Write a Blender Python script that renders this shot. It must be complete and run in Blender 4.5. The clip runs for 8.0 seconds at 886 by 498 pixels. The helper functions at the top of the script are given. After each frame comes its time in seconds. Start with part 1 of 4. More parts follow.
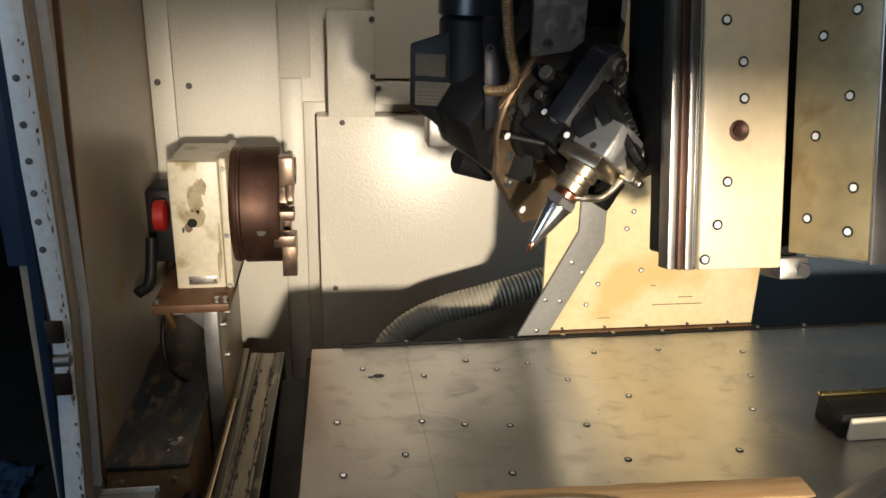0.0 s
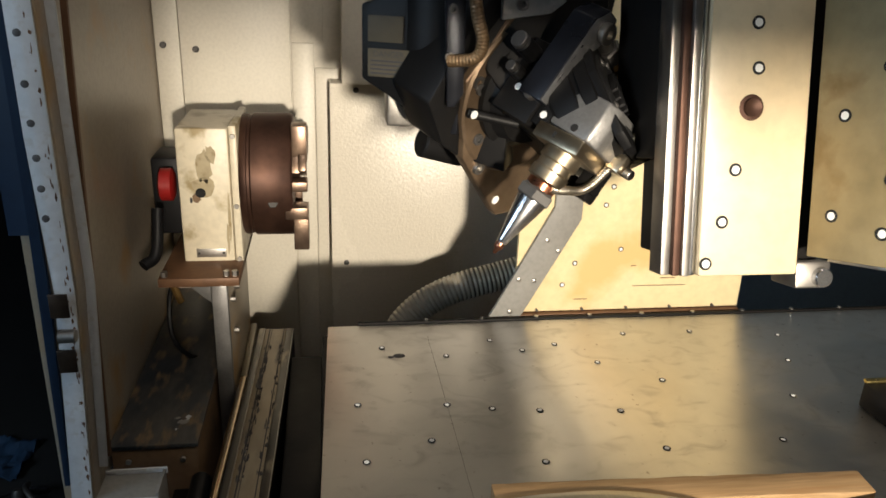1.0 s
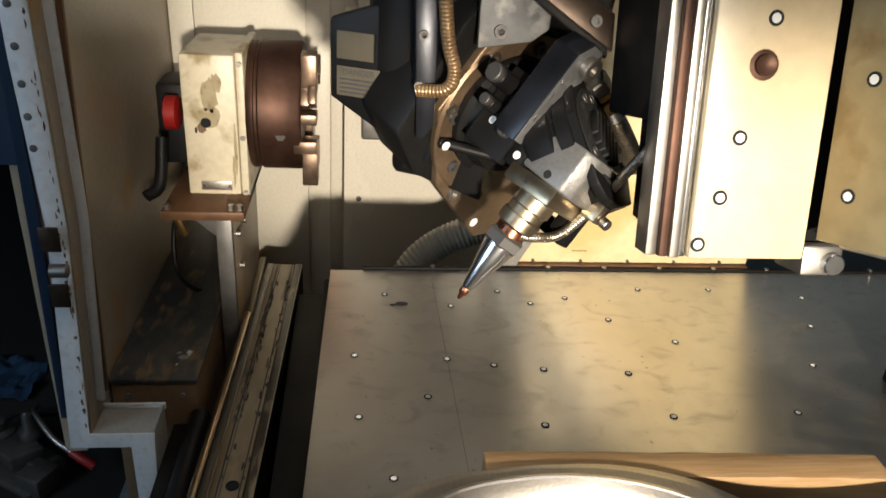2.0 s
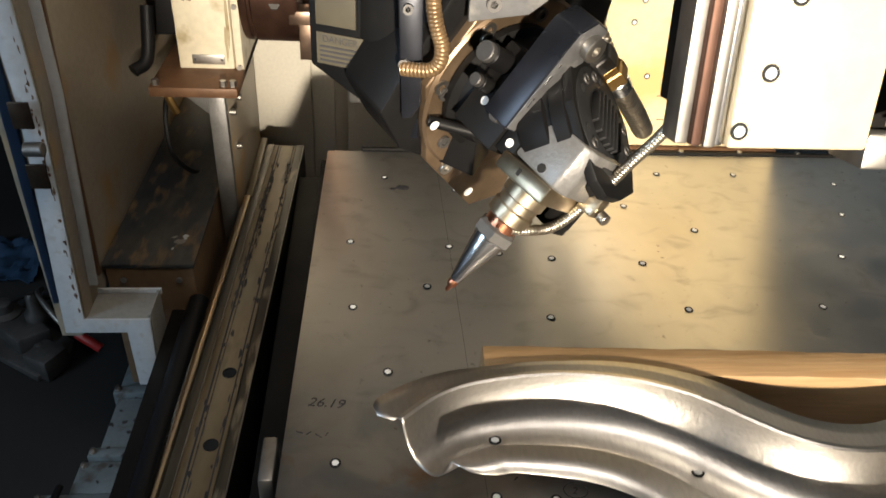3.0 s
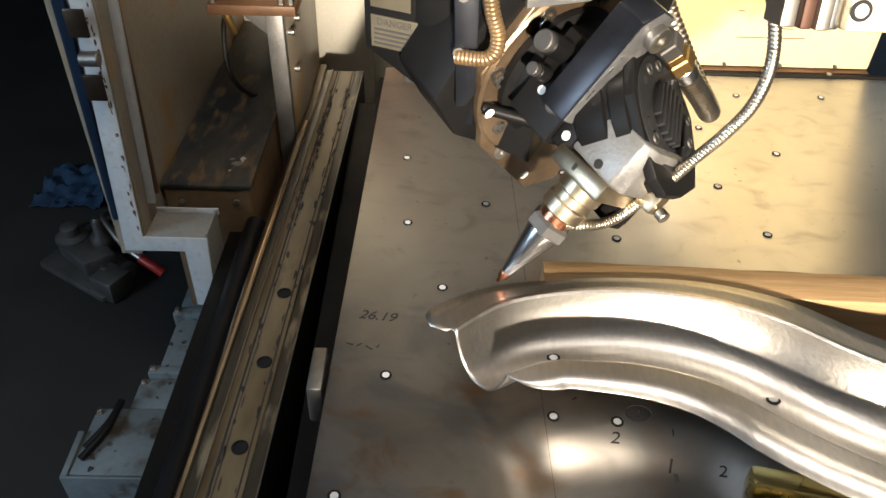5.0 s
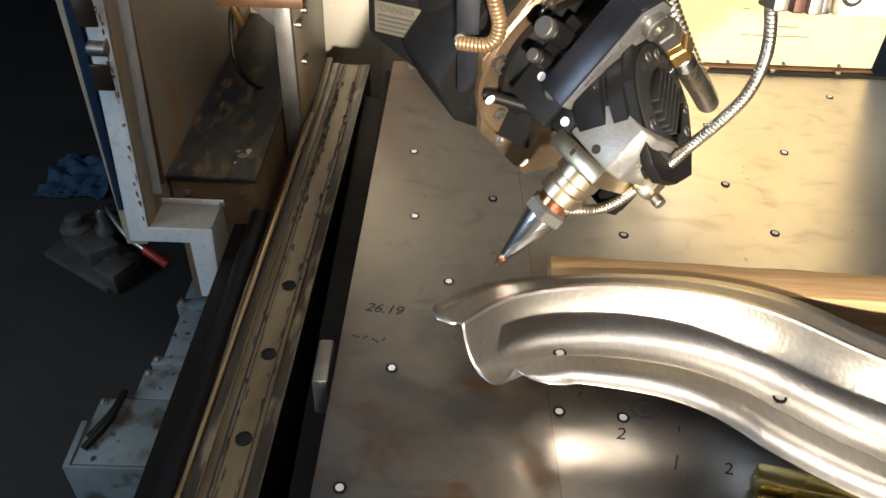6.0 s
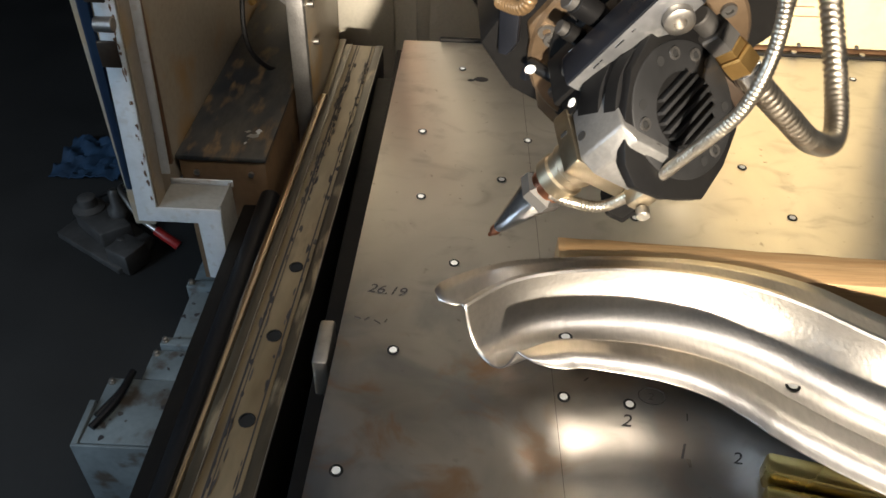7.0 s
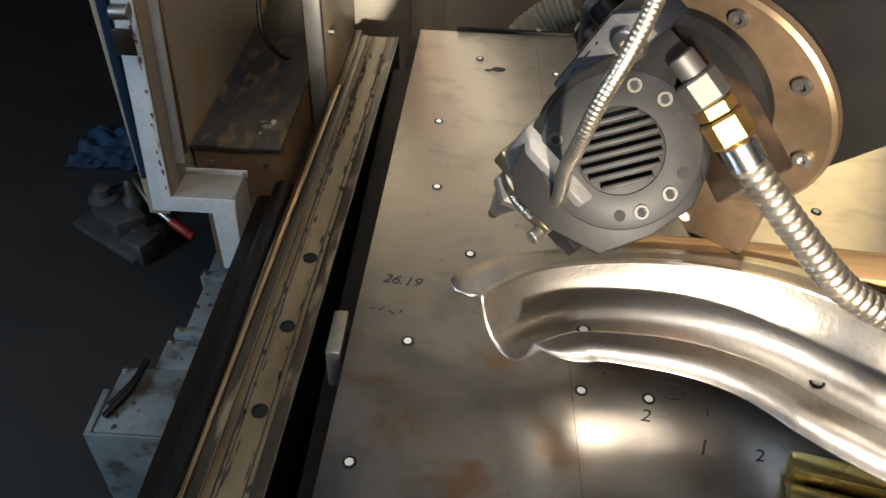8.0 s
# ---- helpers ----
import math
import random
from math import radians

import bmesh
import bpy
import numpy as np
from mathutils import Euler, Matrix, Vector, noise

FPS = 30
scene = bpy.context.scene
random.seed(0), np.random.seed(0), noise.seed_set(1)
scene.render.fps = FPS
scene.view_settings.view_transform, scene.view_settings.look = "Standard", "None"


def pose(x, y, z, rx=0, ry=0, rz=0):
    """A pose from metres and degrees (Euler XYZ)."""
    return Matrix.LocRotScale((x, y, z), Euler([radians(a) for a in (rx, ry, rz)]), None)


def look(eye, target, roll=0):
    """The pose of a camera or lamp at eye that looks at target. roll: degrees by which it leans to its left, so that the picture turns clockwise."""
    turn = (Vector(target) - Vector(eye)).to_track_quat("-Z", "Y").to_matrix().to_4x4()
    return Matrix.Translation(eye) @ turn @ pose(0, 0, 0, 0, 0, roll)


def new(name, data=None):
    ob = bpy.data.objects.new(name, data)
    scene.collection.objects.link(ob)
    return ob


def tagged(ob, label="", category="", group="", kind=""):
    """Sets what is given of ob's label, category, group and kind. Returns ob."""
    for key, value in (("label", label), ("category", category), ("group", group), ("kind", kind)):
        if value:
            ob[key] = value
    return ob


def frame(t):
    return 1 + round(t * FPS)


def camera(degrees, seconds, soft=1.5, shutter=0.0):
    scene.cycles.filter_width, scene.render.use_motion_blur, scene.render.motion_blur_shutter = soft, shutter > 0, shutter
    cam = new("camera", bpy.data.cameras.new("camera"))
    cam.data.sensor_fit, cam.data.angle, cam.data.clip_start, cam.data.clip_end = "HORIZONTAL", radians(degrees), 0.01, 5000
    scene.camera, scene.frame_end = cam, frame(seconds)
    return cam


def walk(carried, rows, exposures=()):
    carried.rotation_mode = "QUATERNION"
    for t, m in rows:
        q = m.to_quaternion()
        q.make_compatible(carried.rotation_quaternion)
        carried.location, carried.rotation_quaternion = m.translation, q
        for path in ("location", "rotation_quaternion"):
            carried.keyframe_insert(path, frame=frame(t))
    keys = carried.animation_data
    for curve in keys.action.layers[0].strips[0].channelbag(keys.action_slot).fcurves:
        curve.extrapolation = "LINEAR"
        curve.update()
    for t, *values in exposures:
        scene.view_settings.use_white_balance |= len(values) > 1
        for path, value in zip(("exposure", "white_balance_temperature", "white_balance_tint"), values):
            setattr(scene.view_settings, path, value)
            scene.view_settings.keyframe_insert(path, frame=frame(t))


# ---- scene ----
cam = camera(60.8, 8.0, soft=1.6, shutter=0.3)
PATH = [
    (0, (0.044, -1.442, 0.724), (0.337, 0.427, 0.077), 1.5),
    (0.5, (0.004, -1.397, 0.707), (0.302, 0.466, 0.042), 2.0),
    (1, (0.005, -1.361, 0.696), (0.302, 0.485, -0.014), 2.3),
    (1.2, (0.014, -1.353, 0.704), (0.31, 0.483, -0.032), 2.6),
    (2.3, (0.059, -1.259, 0.688), (0.274, 0.474, -0.287), 4.2),
    (2.5, (0.07, -1.239, 0.674), (0.281, 0.452, -0.373), 4.2),
    (3, (0.078, -1.218, 0.654), (0.268, 0.41, -0.492), 4.0),
    (3.5, (0.079, -1.221, 0.604), (0.197, 0.374, -0.596), 2.6),
    (4, (0.081, -1.209, 0.596), (0.135, 0.356, -0.647), 1.6),
    (4.5, (0.086, -1.205, 0.593), (0.124, 0.349, -0.666), 1.7),
    (6, (0.078, -1.206, 0.589), (0.107, 0.338, -0.682), 2.7),
    (6.5, (0.081, -1.194, 0.582), (0.094, 0.338, -0.703), 2.5),
    (7, (0.092, -1.195, 0.571), (0.077, 0.326, -0.727), 2.3),
    (7.5, (0.101, -1.194, 0.564), (0.067, 0.322, -0.74), 2.1),
    (8, (0.089, -1.189, 0.559), (0.04, 0.322, -0.75), 2.0),
]
walk(cam, [(t, look(eye, target, roll)) for t, eye, target, roll in PATH],
     exposures=[(0, -0.06), (1.2, -0.02), (2.5, 0.20), (3.5, 0.6), (4.5, 0.76), (6.5, 0.84), (8, 0.86)])

# ---- light ----
world = bpy.data.worlds.new("world")
scene.world = world
world.use_nodes = True
bg = world.node_tree.nodes["Background"]
bg.inputs["Color"].default_value = (0.45, 0.62, 0.85, 1)
bg.inputs["Strength"].default_value = 0.035


def lamp(name, kind, place, target, power, size, colour, cone=None):
    data = bpy.data.lights.new(name, kind)
    data.energy, data.color = power, colour
    if kind == "SPOT":
        data.shadow_soft_size, data.spot_size, data.spot_blend = size, radians(cone), 0.5
    else:
        data.shape, data.size = "DISK", size
    ob = new(name, data)
    ob.matrix_world = look(place, target)
    return ob


lamp("work_lamp", "SPOT", (0.31, -2.9, 0.67), (0.70, 0.45, -0.05), 640, 0.06, (1.0, 0.88, 0.72), 54)
lamp("gantry_lamp", "SPOT", (0.95, -0.42, 1.45), (0.30, -0.72, 0.0), 13, 0.22, (1.0, 0.88, 0.72), 75)
lamp("hall_window_light", "AREA", (-2.4, -1.7, 0.9), (-0.5, -0.2, -0.3), 30, 1.0, (0.62, 0.80, 1.0))
# added fill under the ceiling, brightens the upper back wall the sheet mirrors
lamp("upper_wall_fill", "AREA", (0.5, -1.2, 2.92), (0.4, 0.5, 1.3), 40, 1.5, (1.0, 0.92, 0.84))


# ---- materials ----
def mat(name, base, second=None, rough=0.5, metal=0.0, grain=40.0, patch=4.0, bump=0.15, amount=0.5, third=None, stretch=(1, 1, 1), spec=0.5, glow=None, rough_var=0.12):
    """Noise at two scales drives colour, roughness and relief."""
    m = bpy.data.materials.new(name)
    m.use_nodes = True
    n, l = m.node_tree.nodes, m.node_tree.links
    b = n["Principled BSDF"]
    b.inputs["Metallic"].default_value = metal
    b.inputs["Specular IOR Level"].default_value = spec
    tc, mp = n.new("ShaderNodeTexCoord"), n.new("ShaderNodeMapping")
    mp.inputs["Scale"].default_value = stretch
    l.new(tc.outputs["Object"], mp.inputs["Vector"])
    fine, wide = n.new("ShaderNodeTexNoise"), n.new("ShaderNodeTexNoise")
    for node, scale, detail in ((fine, grain, 4), (wide, patch, 6)):
        node.inputs["Scale"].default_value, node.inputs["Detail"].default_value = scale, detail
        l.new(mp.outputs["Vector"], node.inputs["Vector"])
    second = second or tuple(c * 0.7 for c in base)
    ramp = n.new("ShaderNodeValToRGB")
    ramp.color_ramp.elements[0].position, ramp.color_ramp.elements[1].position = 0.5 - 0.25 / max(amount, 0.1) * 0.5, 0.5 + 0.25
    ramp.color_ramp.elements[0].color, ramp.color_ramp.elements[1].color = (*second, 1), (*base, 1)
    l.new(wide.outputs["Fac"], ramp.inputs["Fac"])
    mix = n.new("ShaderNodeMix")
    mix.data_type, mix.blend_type = "RGBA", "MULTIPLY"
    mix.inputs[0].default_value = amount * 0.6
    l.new(ramp.outputs["Color"], mix.inputs[6])
    l.new(fine.outputs["Color"], mix.inputs[7])
    fr = n.new("ShaderNodeValToRGB")
    fr.color_ramp.elements[0].position, fr.color_ramp.elements[1].position = 0.3, 0.6
    fr.color_ramp.elements[0].color, fr.color_ramp.elements[1].color = (0.55, 0.55, 0.55, 1), (1, 1, 1, 1)
    l.new(fine.outputs["Fac"], fr.inputs["Fac"])
    l.new(fr.outputs["Color"], mix.inputs[7])
    colour = mix.outputs[2]
    if third:
        spots = n.new("ShaderNodeTexNoise")
        spots.inputs["Scale"].default_value, spots.inputs["Detail"].default_value = patch * 2.3, 8
        l.new(mp.outputs["Vector"], spots.inputs["Vector"])
        sr = n.new("ShaderNodeValToRGB")
        sr.color_ramp.elements[0].position, sr.color_ramp.elements[1].position = 0.56, 0.68
        l.new(spots.outputs["Fac"], sr.inputs["Fac"])
        mx = n.new("ShaderNodeMix")
        mx.data_type = "RGBA"
        l.new(sr.outputs["Color"], mx.inputs[0])
        l.new(colour, mx.inputs[6])
        mx.inputs[7].default_value = (*third, 1)
        colour = mx.outputs[2]
    l.new(colour, b.inputs["Base Color"])
    rm = n.new("ShaderNodeMapRange")
    rm.inputs["To Min"].default_value, rm.inputs["To Max"].default_value = max(rough - rough_var, 0.03), min(rough + rough_var, 1)
    l.new(wide.outputs["Fac"], rm.inputs["Value"])
    l.new(rm.outputs["Result"], b.inputs["Roughness"])
    if bump:
        bp = n.new("ShaderNodeBump")
        bp.inputs["Strength"].default_value, bp.inputs["Distance"].default_value = bump, 0.001
        l.new(fine.outputs["Fac"], bp.inputs["Height"])
        l.new(bp.outputs["Normal"], b.inputs["Normal"])
    return m


def sheet_material():
    """Cold-rolled sheet: faint rolling streaks, cloudy smears and rust along the near left."""
    m = bpy.data.materials.new("rolled_sheet")
    m.use_nodes = True
    n, l = m.node_tree.nodes, m.node_tree.links
    b = n["Principled BSDF"]
    b.inputs["Metallic"].default_value = 1.0
    tc = n.new("ShaderNodeTexCoord")

    def cloud(scale, detail, stretch=(1, 1, 1), twist=0.0):
        mp, t = n.new("ShaderNodeMapping"), n.new("ShaderNodeTexNoise")
        mp.inputs["Scale"].default_value = stretch
        t.inputs["Scale"].default_value, t.inputs["Detail"].default_value, t.inputs["Distortion"].default_value = scale, detail, twist
        l.new(tc.outputs["Object"], mp.inputs["Vector"])
        l.new(mp.outputs["Vector"], t.inputs["Vector"])
        return t.outputs["Fac"]

    def ramp(fac, lo, hi, a, c):
        r = n.new("ShaderNodeMapRange")
        r.interpolation_type = "SMOOTHSTEP"
        for key, v in (("From Min", lo), ("From Max", hi), ("To Min", a), ("To Max", c)):
            r.inputs[key].default_value = v
        l.new(fac, r.inputs["Value"])
        return r.outputs["Result"]

    def mix(fac, a, c):
        x = n.new("ShaderNodeMix")
        x.data_type = "RGBA"
        l.new(fac, x.inputs[0])
        for k, v in ((6, a), (7, c)):
            if isinstance(v, tuple):
                x.inputs[k].default_value = (*v, 1)
            else:
                l.new(v, x.inputs[k])
        return x.outputs[2]

    def times(a, c):
        x = n.new("ShaderNodeMath")
        x.operation = "MULTIPLY"
        l.new(a, x.inputs[0])
        l.new(c, x.inputs[1])
        return x.outputs[0]

    pos = n.new("ShaderNodeSeparateXYZ")
    l.new(tc.outputs["Object"], pos.inputs[0])
    wide, smear = cloud(3.2, 5, (1, 0.6, 1), 0.6), cloud(14, 6, (1, 1.5, 1), 1.2)
    colour = mix(ramp(wide, 0.35, 0.65, 0, 1), (0.47, 0.465, 0.455), (0.60, 0.585, 0.555))
    colour = mix(ramp(smear, 0.50, 0.80, 0, 0.5), colour, (0.30, 0.29, 0.275))
    tarnish = times(ramp(cloud(8, 6, (1, 1, 1), 0.8), 0.42, 0.62, 0, 0.75), ramp(pos.outputs["Y"], -0.66, -0.52, 1, 0.1))
    colour = mix(tarnish, colour, (0.29, 0.305, 0.325))
    rust = times(times(ramp(cloud(13, 8, (1, 1, 1), 0.9), 0.49, 0.66, 0, 0.9), ramp(pos.outputs["Y"], -0.70, -0.58, 1, 0)), ramp(pos.outputs["X"], 0.10, 0.30, 1, 0.25))
    colour = mix(rust, colour, (0.42, 0.28, 0.175))
    specks = times(ramp(cloud(70, 3), 0.66, 0.74, 0, 0.6), ramp(wide, 0.4, 0.6, 0.1, 1))
    colour = mix(specks, colour, (0.16, 0.13, 0.11))
    l.new(colour, b.inputs["Base Color"])
    streak = cloud(8, 4, (14, 0.35, 1))
    add = n.new("ShaderNodeMath")
    l.new(ramp(wide, 0.3, 0.7, 0.29, 0.38), add.inputs[0])
    l.new(ramp(smear, 0.40, 0.8, -0.02, 0.10), add.inputs[1])
    l.new(add.outputs[0], b.inputs["Roughness"])
    bp = n.new("ShaderNodeBump")
    bp.inputs["Strength"].default_value, bp.inputs["Distance"].default_value = 0.05, 0.002
    l.new(streak, bp.inputs["Height"])
    dent = n.new("ShaderNodeBump")
    dent.inputs["Strength"].default_value, dent.inputs["Distance"].default_value = 0.25, 0.004
    l.new(cloud(2.6, 2), dent.inputs["Height"])
    l.new(bp.outputs["Normal"], dent.inputs["Normal"])
    l.new(dent.outputs["Normal"], b.inputs["Normal"])
    return m


M_SHEET = sheet_material()
M_PRESSED = mat("pressed_steel", (0.58, 0.55, 0.51), (0.45, 0.425, 0.39), 0.34, 1.0, 240, 9, 0.32, 0.4, stretch=(1, 0.35, 1), rough_var=0.09)
M_BED = mat("bed_black", (0.006, 0.006, 0.0065), (0.013, 0.011, 0.009), 0.55, 0.0, 60, 8, 0.2, spec=0.12)
M_CREAM = mat("cream_paint", (0.70, 0.66, 0.56), (0.60, 0.55, 0.45), 0.42, 0, 120, 2.5, 0.05, 0.3, rough_var=0.05)
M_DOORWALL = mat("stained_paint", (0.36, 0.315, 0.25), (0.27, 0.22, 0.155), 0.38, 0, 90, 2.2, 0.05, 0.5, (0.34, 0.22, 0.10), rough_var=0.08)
M_HAMMER = mat("hammertone_paint", (0.74, 0.69, 0.58), (0.66, 0.60, 0.5), 0.27, 0, 130, 2.5, 0.9, 0.25, rough_var=0.04)
M_YELLOWED = mat("yellowed_paint", (0.74, 0.62, 0.38), (0.66, 0.52, 0.28), 0.36, 0, 60, 2, 0.08, 0.35, (0.60, 0.42, 0.18), rough_var=0.06)
M_COLPLATE = mat("warm_cover_plate", (0.60, 0.52, 0.37), (0.50, 0.38, 0.21), 0.35, 0, 60, 5, 0.06, 0.4)
M_QPLATE = mat("worn_cover_plate", (0.34, 0.28, 0.16), (0.22, 0.17, 0.08), 0.4, 0.3, 50, 7, 0.1, 0.6, (0.2, 0.14, 0.06))
M_BLUEWALL = mat("blue_grey_paint", (0.09, 0.125, 0.155), (0.06, 0.085, 0.11), 0.5, 0, 60, 3, 0.06, 0.4)
M_WHITEFRAME = mat("chipped_white_paint", (0.56, 0.58, 0.59), (0.46, 0.47, 0.47), 0.45, 0, 70, 30, 0.25, 0.3, (0.46, 0.45, 0.43))
M_BLUEFRAME = mat("blue_paint", (0.008, 0.026, 0.06), (0.004, 0.014, 0.035), 0.5, 0, 60, 5, 0.1)
# concrete lowered to near black to stand for the floor's shade
M_FLOOR = mat("darkened_concrete", (0.014, 0.0137, 0.0133), (0.007, 0.007, 0.0066), 0.75, 0, 50, 3, 0.4, 0.5)
M_HALL = mat("dark_hall_wall", (0.04, 0.045, 0.05), (0.02, 0.02, 0.03), 0.8, 0, 20, 1, 0.1)
M_RAIL = mat("dirty_rail", (0.37, 0.30, 0.195), (0.15, 0.108, 0.058), 0.38, 0.3, 60, 9, 0.3, 0.7, (0.05, 0.04, 0.03), (1.0, 0.25, 1))
M_RAILDARK = mat("oily_dark_rail", (0.10, 0.085, 0.06), (0.035, 0.03, 0.024), 0.35, 0.5, 70, 16, 0.3, 0.7, (0.30, 0.25, 0.17), (1.0, 0.2, 1))
M_BARSTEEL = mat("bright_bar", (0.62, 0.52, 0.40), (0.4, 0.28, 0.18), 0.22, 1.0, 60, 4, 0.05, 0.4, stretch=(1, 0.2, 1))
M_DARKSTEEL = mat("dark_steel", (0.15, 0.145, 0.14), (0.07, 0.065, 0.06), 0.58, 0.8, 70, 10, 0.2)
M_RUBBER = mat("black_rubber", (0.008, 0.008, 0.009), None, 0.5, 0, 80, 8, 0.2, spec=0.25)
M_CHUCK = mat("brown_chuck_steel", (0.12, 0.062, 0.042), (0.05, 0.026, 0.019), 0.5, 0.75, 50, 12, 0.12, 0.6)
M_JAW = mat("jaw_steel", (0.34, 0.24, 0.17), (0.18, 0.12, 0.09), 0.35, 0.85, 60, 20, 0.15)
M_HOUSING = mat("oily_cream_paint", (0.66, 0.60, 0.46), (0.58, 0.5, 0.36), 0.42, 0, 60, 6, 0.1, 0.4, (0.32, 0.25, 0.13))
M_STAIN = mat("oil_stain", (0.42, 0.355, 0.23), (0.33, 0.27, 0.16), 0.4, 0, 60, 20, 0.1, 0.5, (0.24, 0.18, 0.09))
M_RED = mat("red_plastic", (0.34, 0.014, 0.012), None, 0.4, 0, 60, 6, 0.05)
M_RUST = mat("rusty_edge", (0.19, 0.095, 0.045), (0.10, 0.05, 0.025), 0.55, 0.3, 80, 14, 0.3)
M_STEEL = mat("machined_steel", (0.46, 0.44, 0.41), (0.32, 0.30, 0.27), 0.4, 1.0, 120, 12, 0.06, 0.4)
M_CHROME = mat("polished_steel", (0.72, 0.72, 0.72), (0.5, 0.5, 0.52), 0.24, 1.0, 80, 12, 0.02, 0.3, rough_var=0.05)
M_COPPER = mat("copper_tip", (0.62, 0.28, 0.16), (0.32, 0.12, 0.07), 0.3, 1.0, 120, 40, 0.1)
M_BRASS = mat("brass", (0.42, 0.27, 0.10), (0.24, 0.14, 0.045), 0.46, 1.0, 90, 20, 0.08)
M_GOLD = mat("zinc_yellow_tube", (0.66, 0.53, 0.22), (0.5, 0.38, 0.14), 0.25, 1.0, 80, 8, 0.05, 0.4)
M_NICKEL = mat("dull_nickel", (0.50, 0.43, 0.32), (0.33, 0.27, 0.18), 0.36, 1.0, 90, 25, 0.1)
M_BLACKMETAL = mat("black_anodised", (0.004, 0.004, 0.0045), (0.010, 0.0095, 0.009), 0.46, 0.0, 110, 15, 0.05, 0.5, spec=0.14, rough_var=0.06)
M_CAPGREY = mat("worn_black_cap", (0.022, 0.022, 0.023), (0.011, 0.011, 0.011), 0.5, 0.0, 110, 15, 0.08, 0.5, spec=0.2)
M_BROWNSTEEL = mat("browned_steel", (0.085, 0.06, 0.042), (0.04, 0.028, 0.02), 0.34, 0.7, 90, 14, 0.12, 0.6)
M_BLUEBLACK = mat("blued_steel", (0.022, 0.024, 0.032), (0.010, 0.011, 0.014), 0.3, 0.5, 110, 15, 0.1)
# scuffed grey steel; also serves as the link bar's paler lit face
M_SCUFFED = mat("scuffed_grey_steel", (0.27, 0.27, 0.27), (0.15, 0.15, 0.155), 0.4, 0.7, 120, 18, 0.15, 0.5, (0.36, 0.35, 0.33))
M_CASTGREY = mat("grey_cast_body", (0.25, 0.245, 0.235), (0.16, 0.155, 0.15), 0.42, 0.6, 240, 15, 0.5)
M_FLANGE = mat("bronzed_flange", (0.25, 0.175, 0.11), (0.12, 0.08, 0.048), 0.42, 0.7, 90, 14, 0.12, 0.6)
M_CONDUIT = mat("metal_conduit", (0.52, 0.47, 0.39), (0.36, 0.32, 0.26), 0.36, 1.0, 90, 30, 0.05)
M_OILHOSE = mat("brown_hose", (0.25, 0.16, 0.08), (0.15, 0.095, 0.048), 0.35, 0.5, 90, 30, 0.1)
M_DUCT = mat("ribbed_duct", (0.50, 0.45, 0.35), (0.38, 0.33, 0.25), 0.4, 0.2, 60, 10, 0.1)
M_GREYBRACKET = mat("grey_bracket_paint", (0.26, 0.25, 0.225), (0.2, 0.19, 0.17), 0.5, 0, 110, 8, 0.2)
M_WOOD = mat("pine_wood", (0.44, 0.285, 0.14), (0.31, 0.185, 0.08), 0.6, 0, 190, 26, 0.5, 0.8, (0.30, 0.17, 0.07), (0.07, 1.4, 1.4))
M_WHITEMARK = mat("marker_white", (0.82, 0.82, 0.8), None, 0.5, 0, 60, 6, 0.0, 0.1)
M_BLACKMARK = mat("marker_black", (0.005, 0.005, 0.005), None, 0.85, 0, 60, 6, 0.0, 0.1)
M_INK = mat("ink", (0.03, 0.028, 0.03), None, 0.6, 0, 60, 6, 0.0, 0.1)
M_LABEL = mat("grimy_label", (0.075, 0.064, 0.04), (0.04, 0.033, 0.02), 0.7, 0, 60, 12, 0.05)
M_TRUNK = mat("brown_oiled_board", (0.20, 0.12, 0.06), (0.11, 0.07, 0.04), 0.5, 0, 60, 6, 0.2, 0.6, (0.06, 0.05, 0.045))
M_LID = mat("grimy_lid", (0.10, 0.09, 0.072), (0.016, 0.022, 0.03), 0.5, 0, 60, 9, 0.25, 0.9, (0.15, 0.10, 0.055), (1.6, 0.5, 1))
M_BLUECLOTH = mat("blue_cloth", (0.010, 0.045, 0.10), (0.006, 0.022, 0.05), 0.8, 0, 120, 10, 0.3)
M_GREYCAST = mat("blue_grey_casting", (0.165, 0.20, 0.21), (0.095, 0.112, 0.118), 0.5, 0.1, 90, 9, 0.2, 0.5, (0.06, 0.05, 0.04))


# ---- mesh tools ----
def box(bm, lo, hi, bevel=0.0, m=None):
    c = [(a + b) / 2 for a, b in zip(lo, hi)]
    d = [abs(b - a) for a, b in zip(lo, hi)]
    mt = Matrix.Translation(c) @ Matrix.Diagonal((*d, 1))
    vs = bmesh.ops.create_cube(bm, size=1, matrix=(m @ mt) if m else mt)["verts"]
    if bevel:
        es = list({e for v in vs for e in v.link_edges})
        bmesh.ops.bevel(bm, geom=es, offset=bevel, segments=2, affect="EDGES", profile=0.5)
    return bm


def axis_matrix(a, b):
    """A frame at a whose z points to b."""
    d = Vector(b) - Vector(a)
    return Matrix.Translation(a) @ d.to_track_quat("Z", "Y").to_matrix().to_4x4()


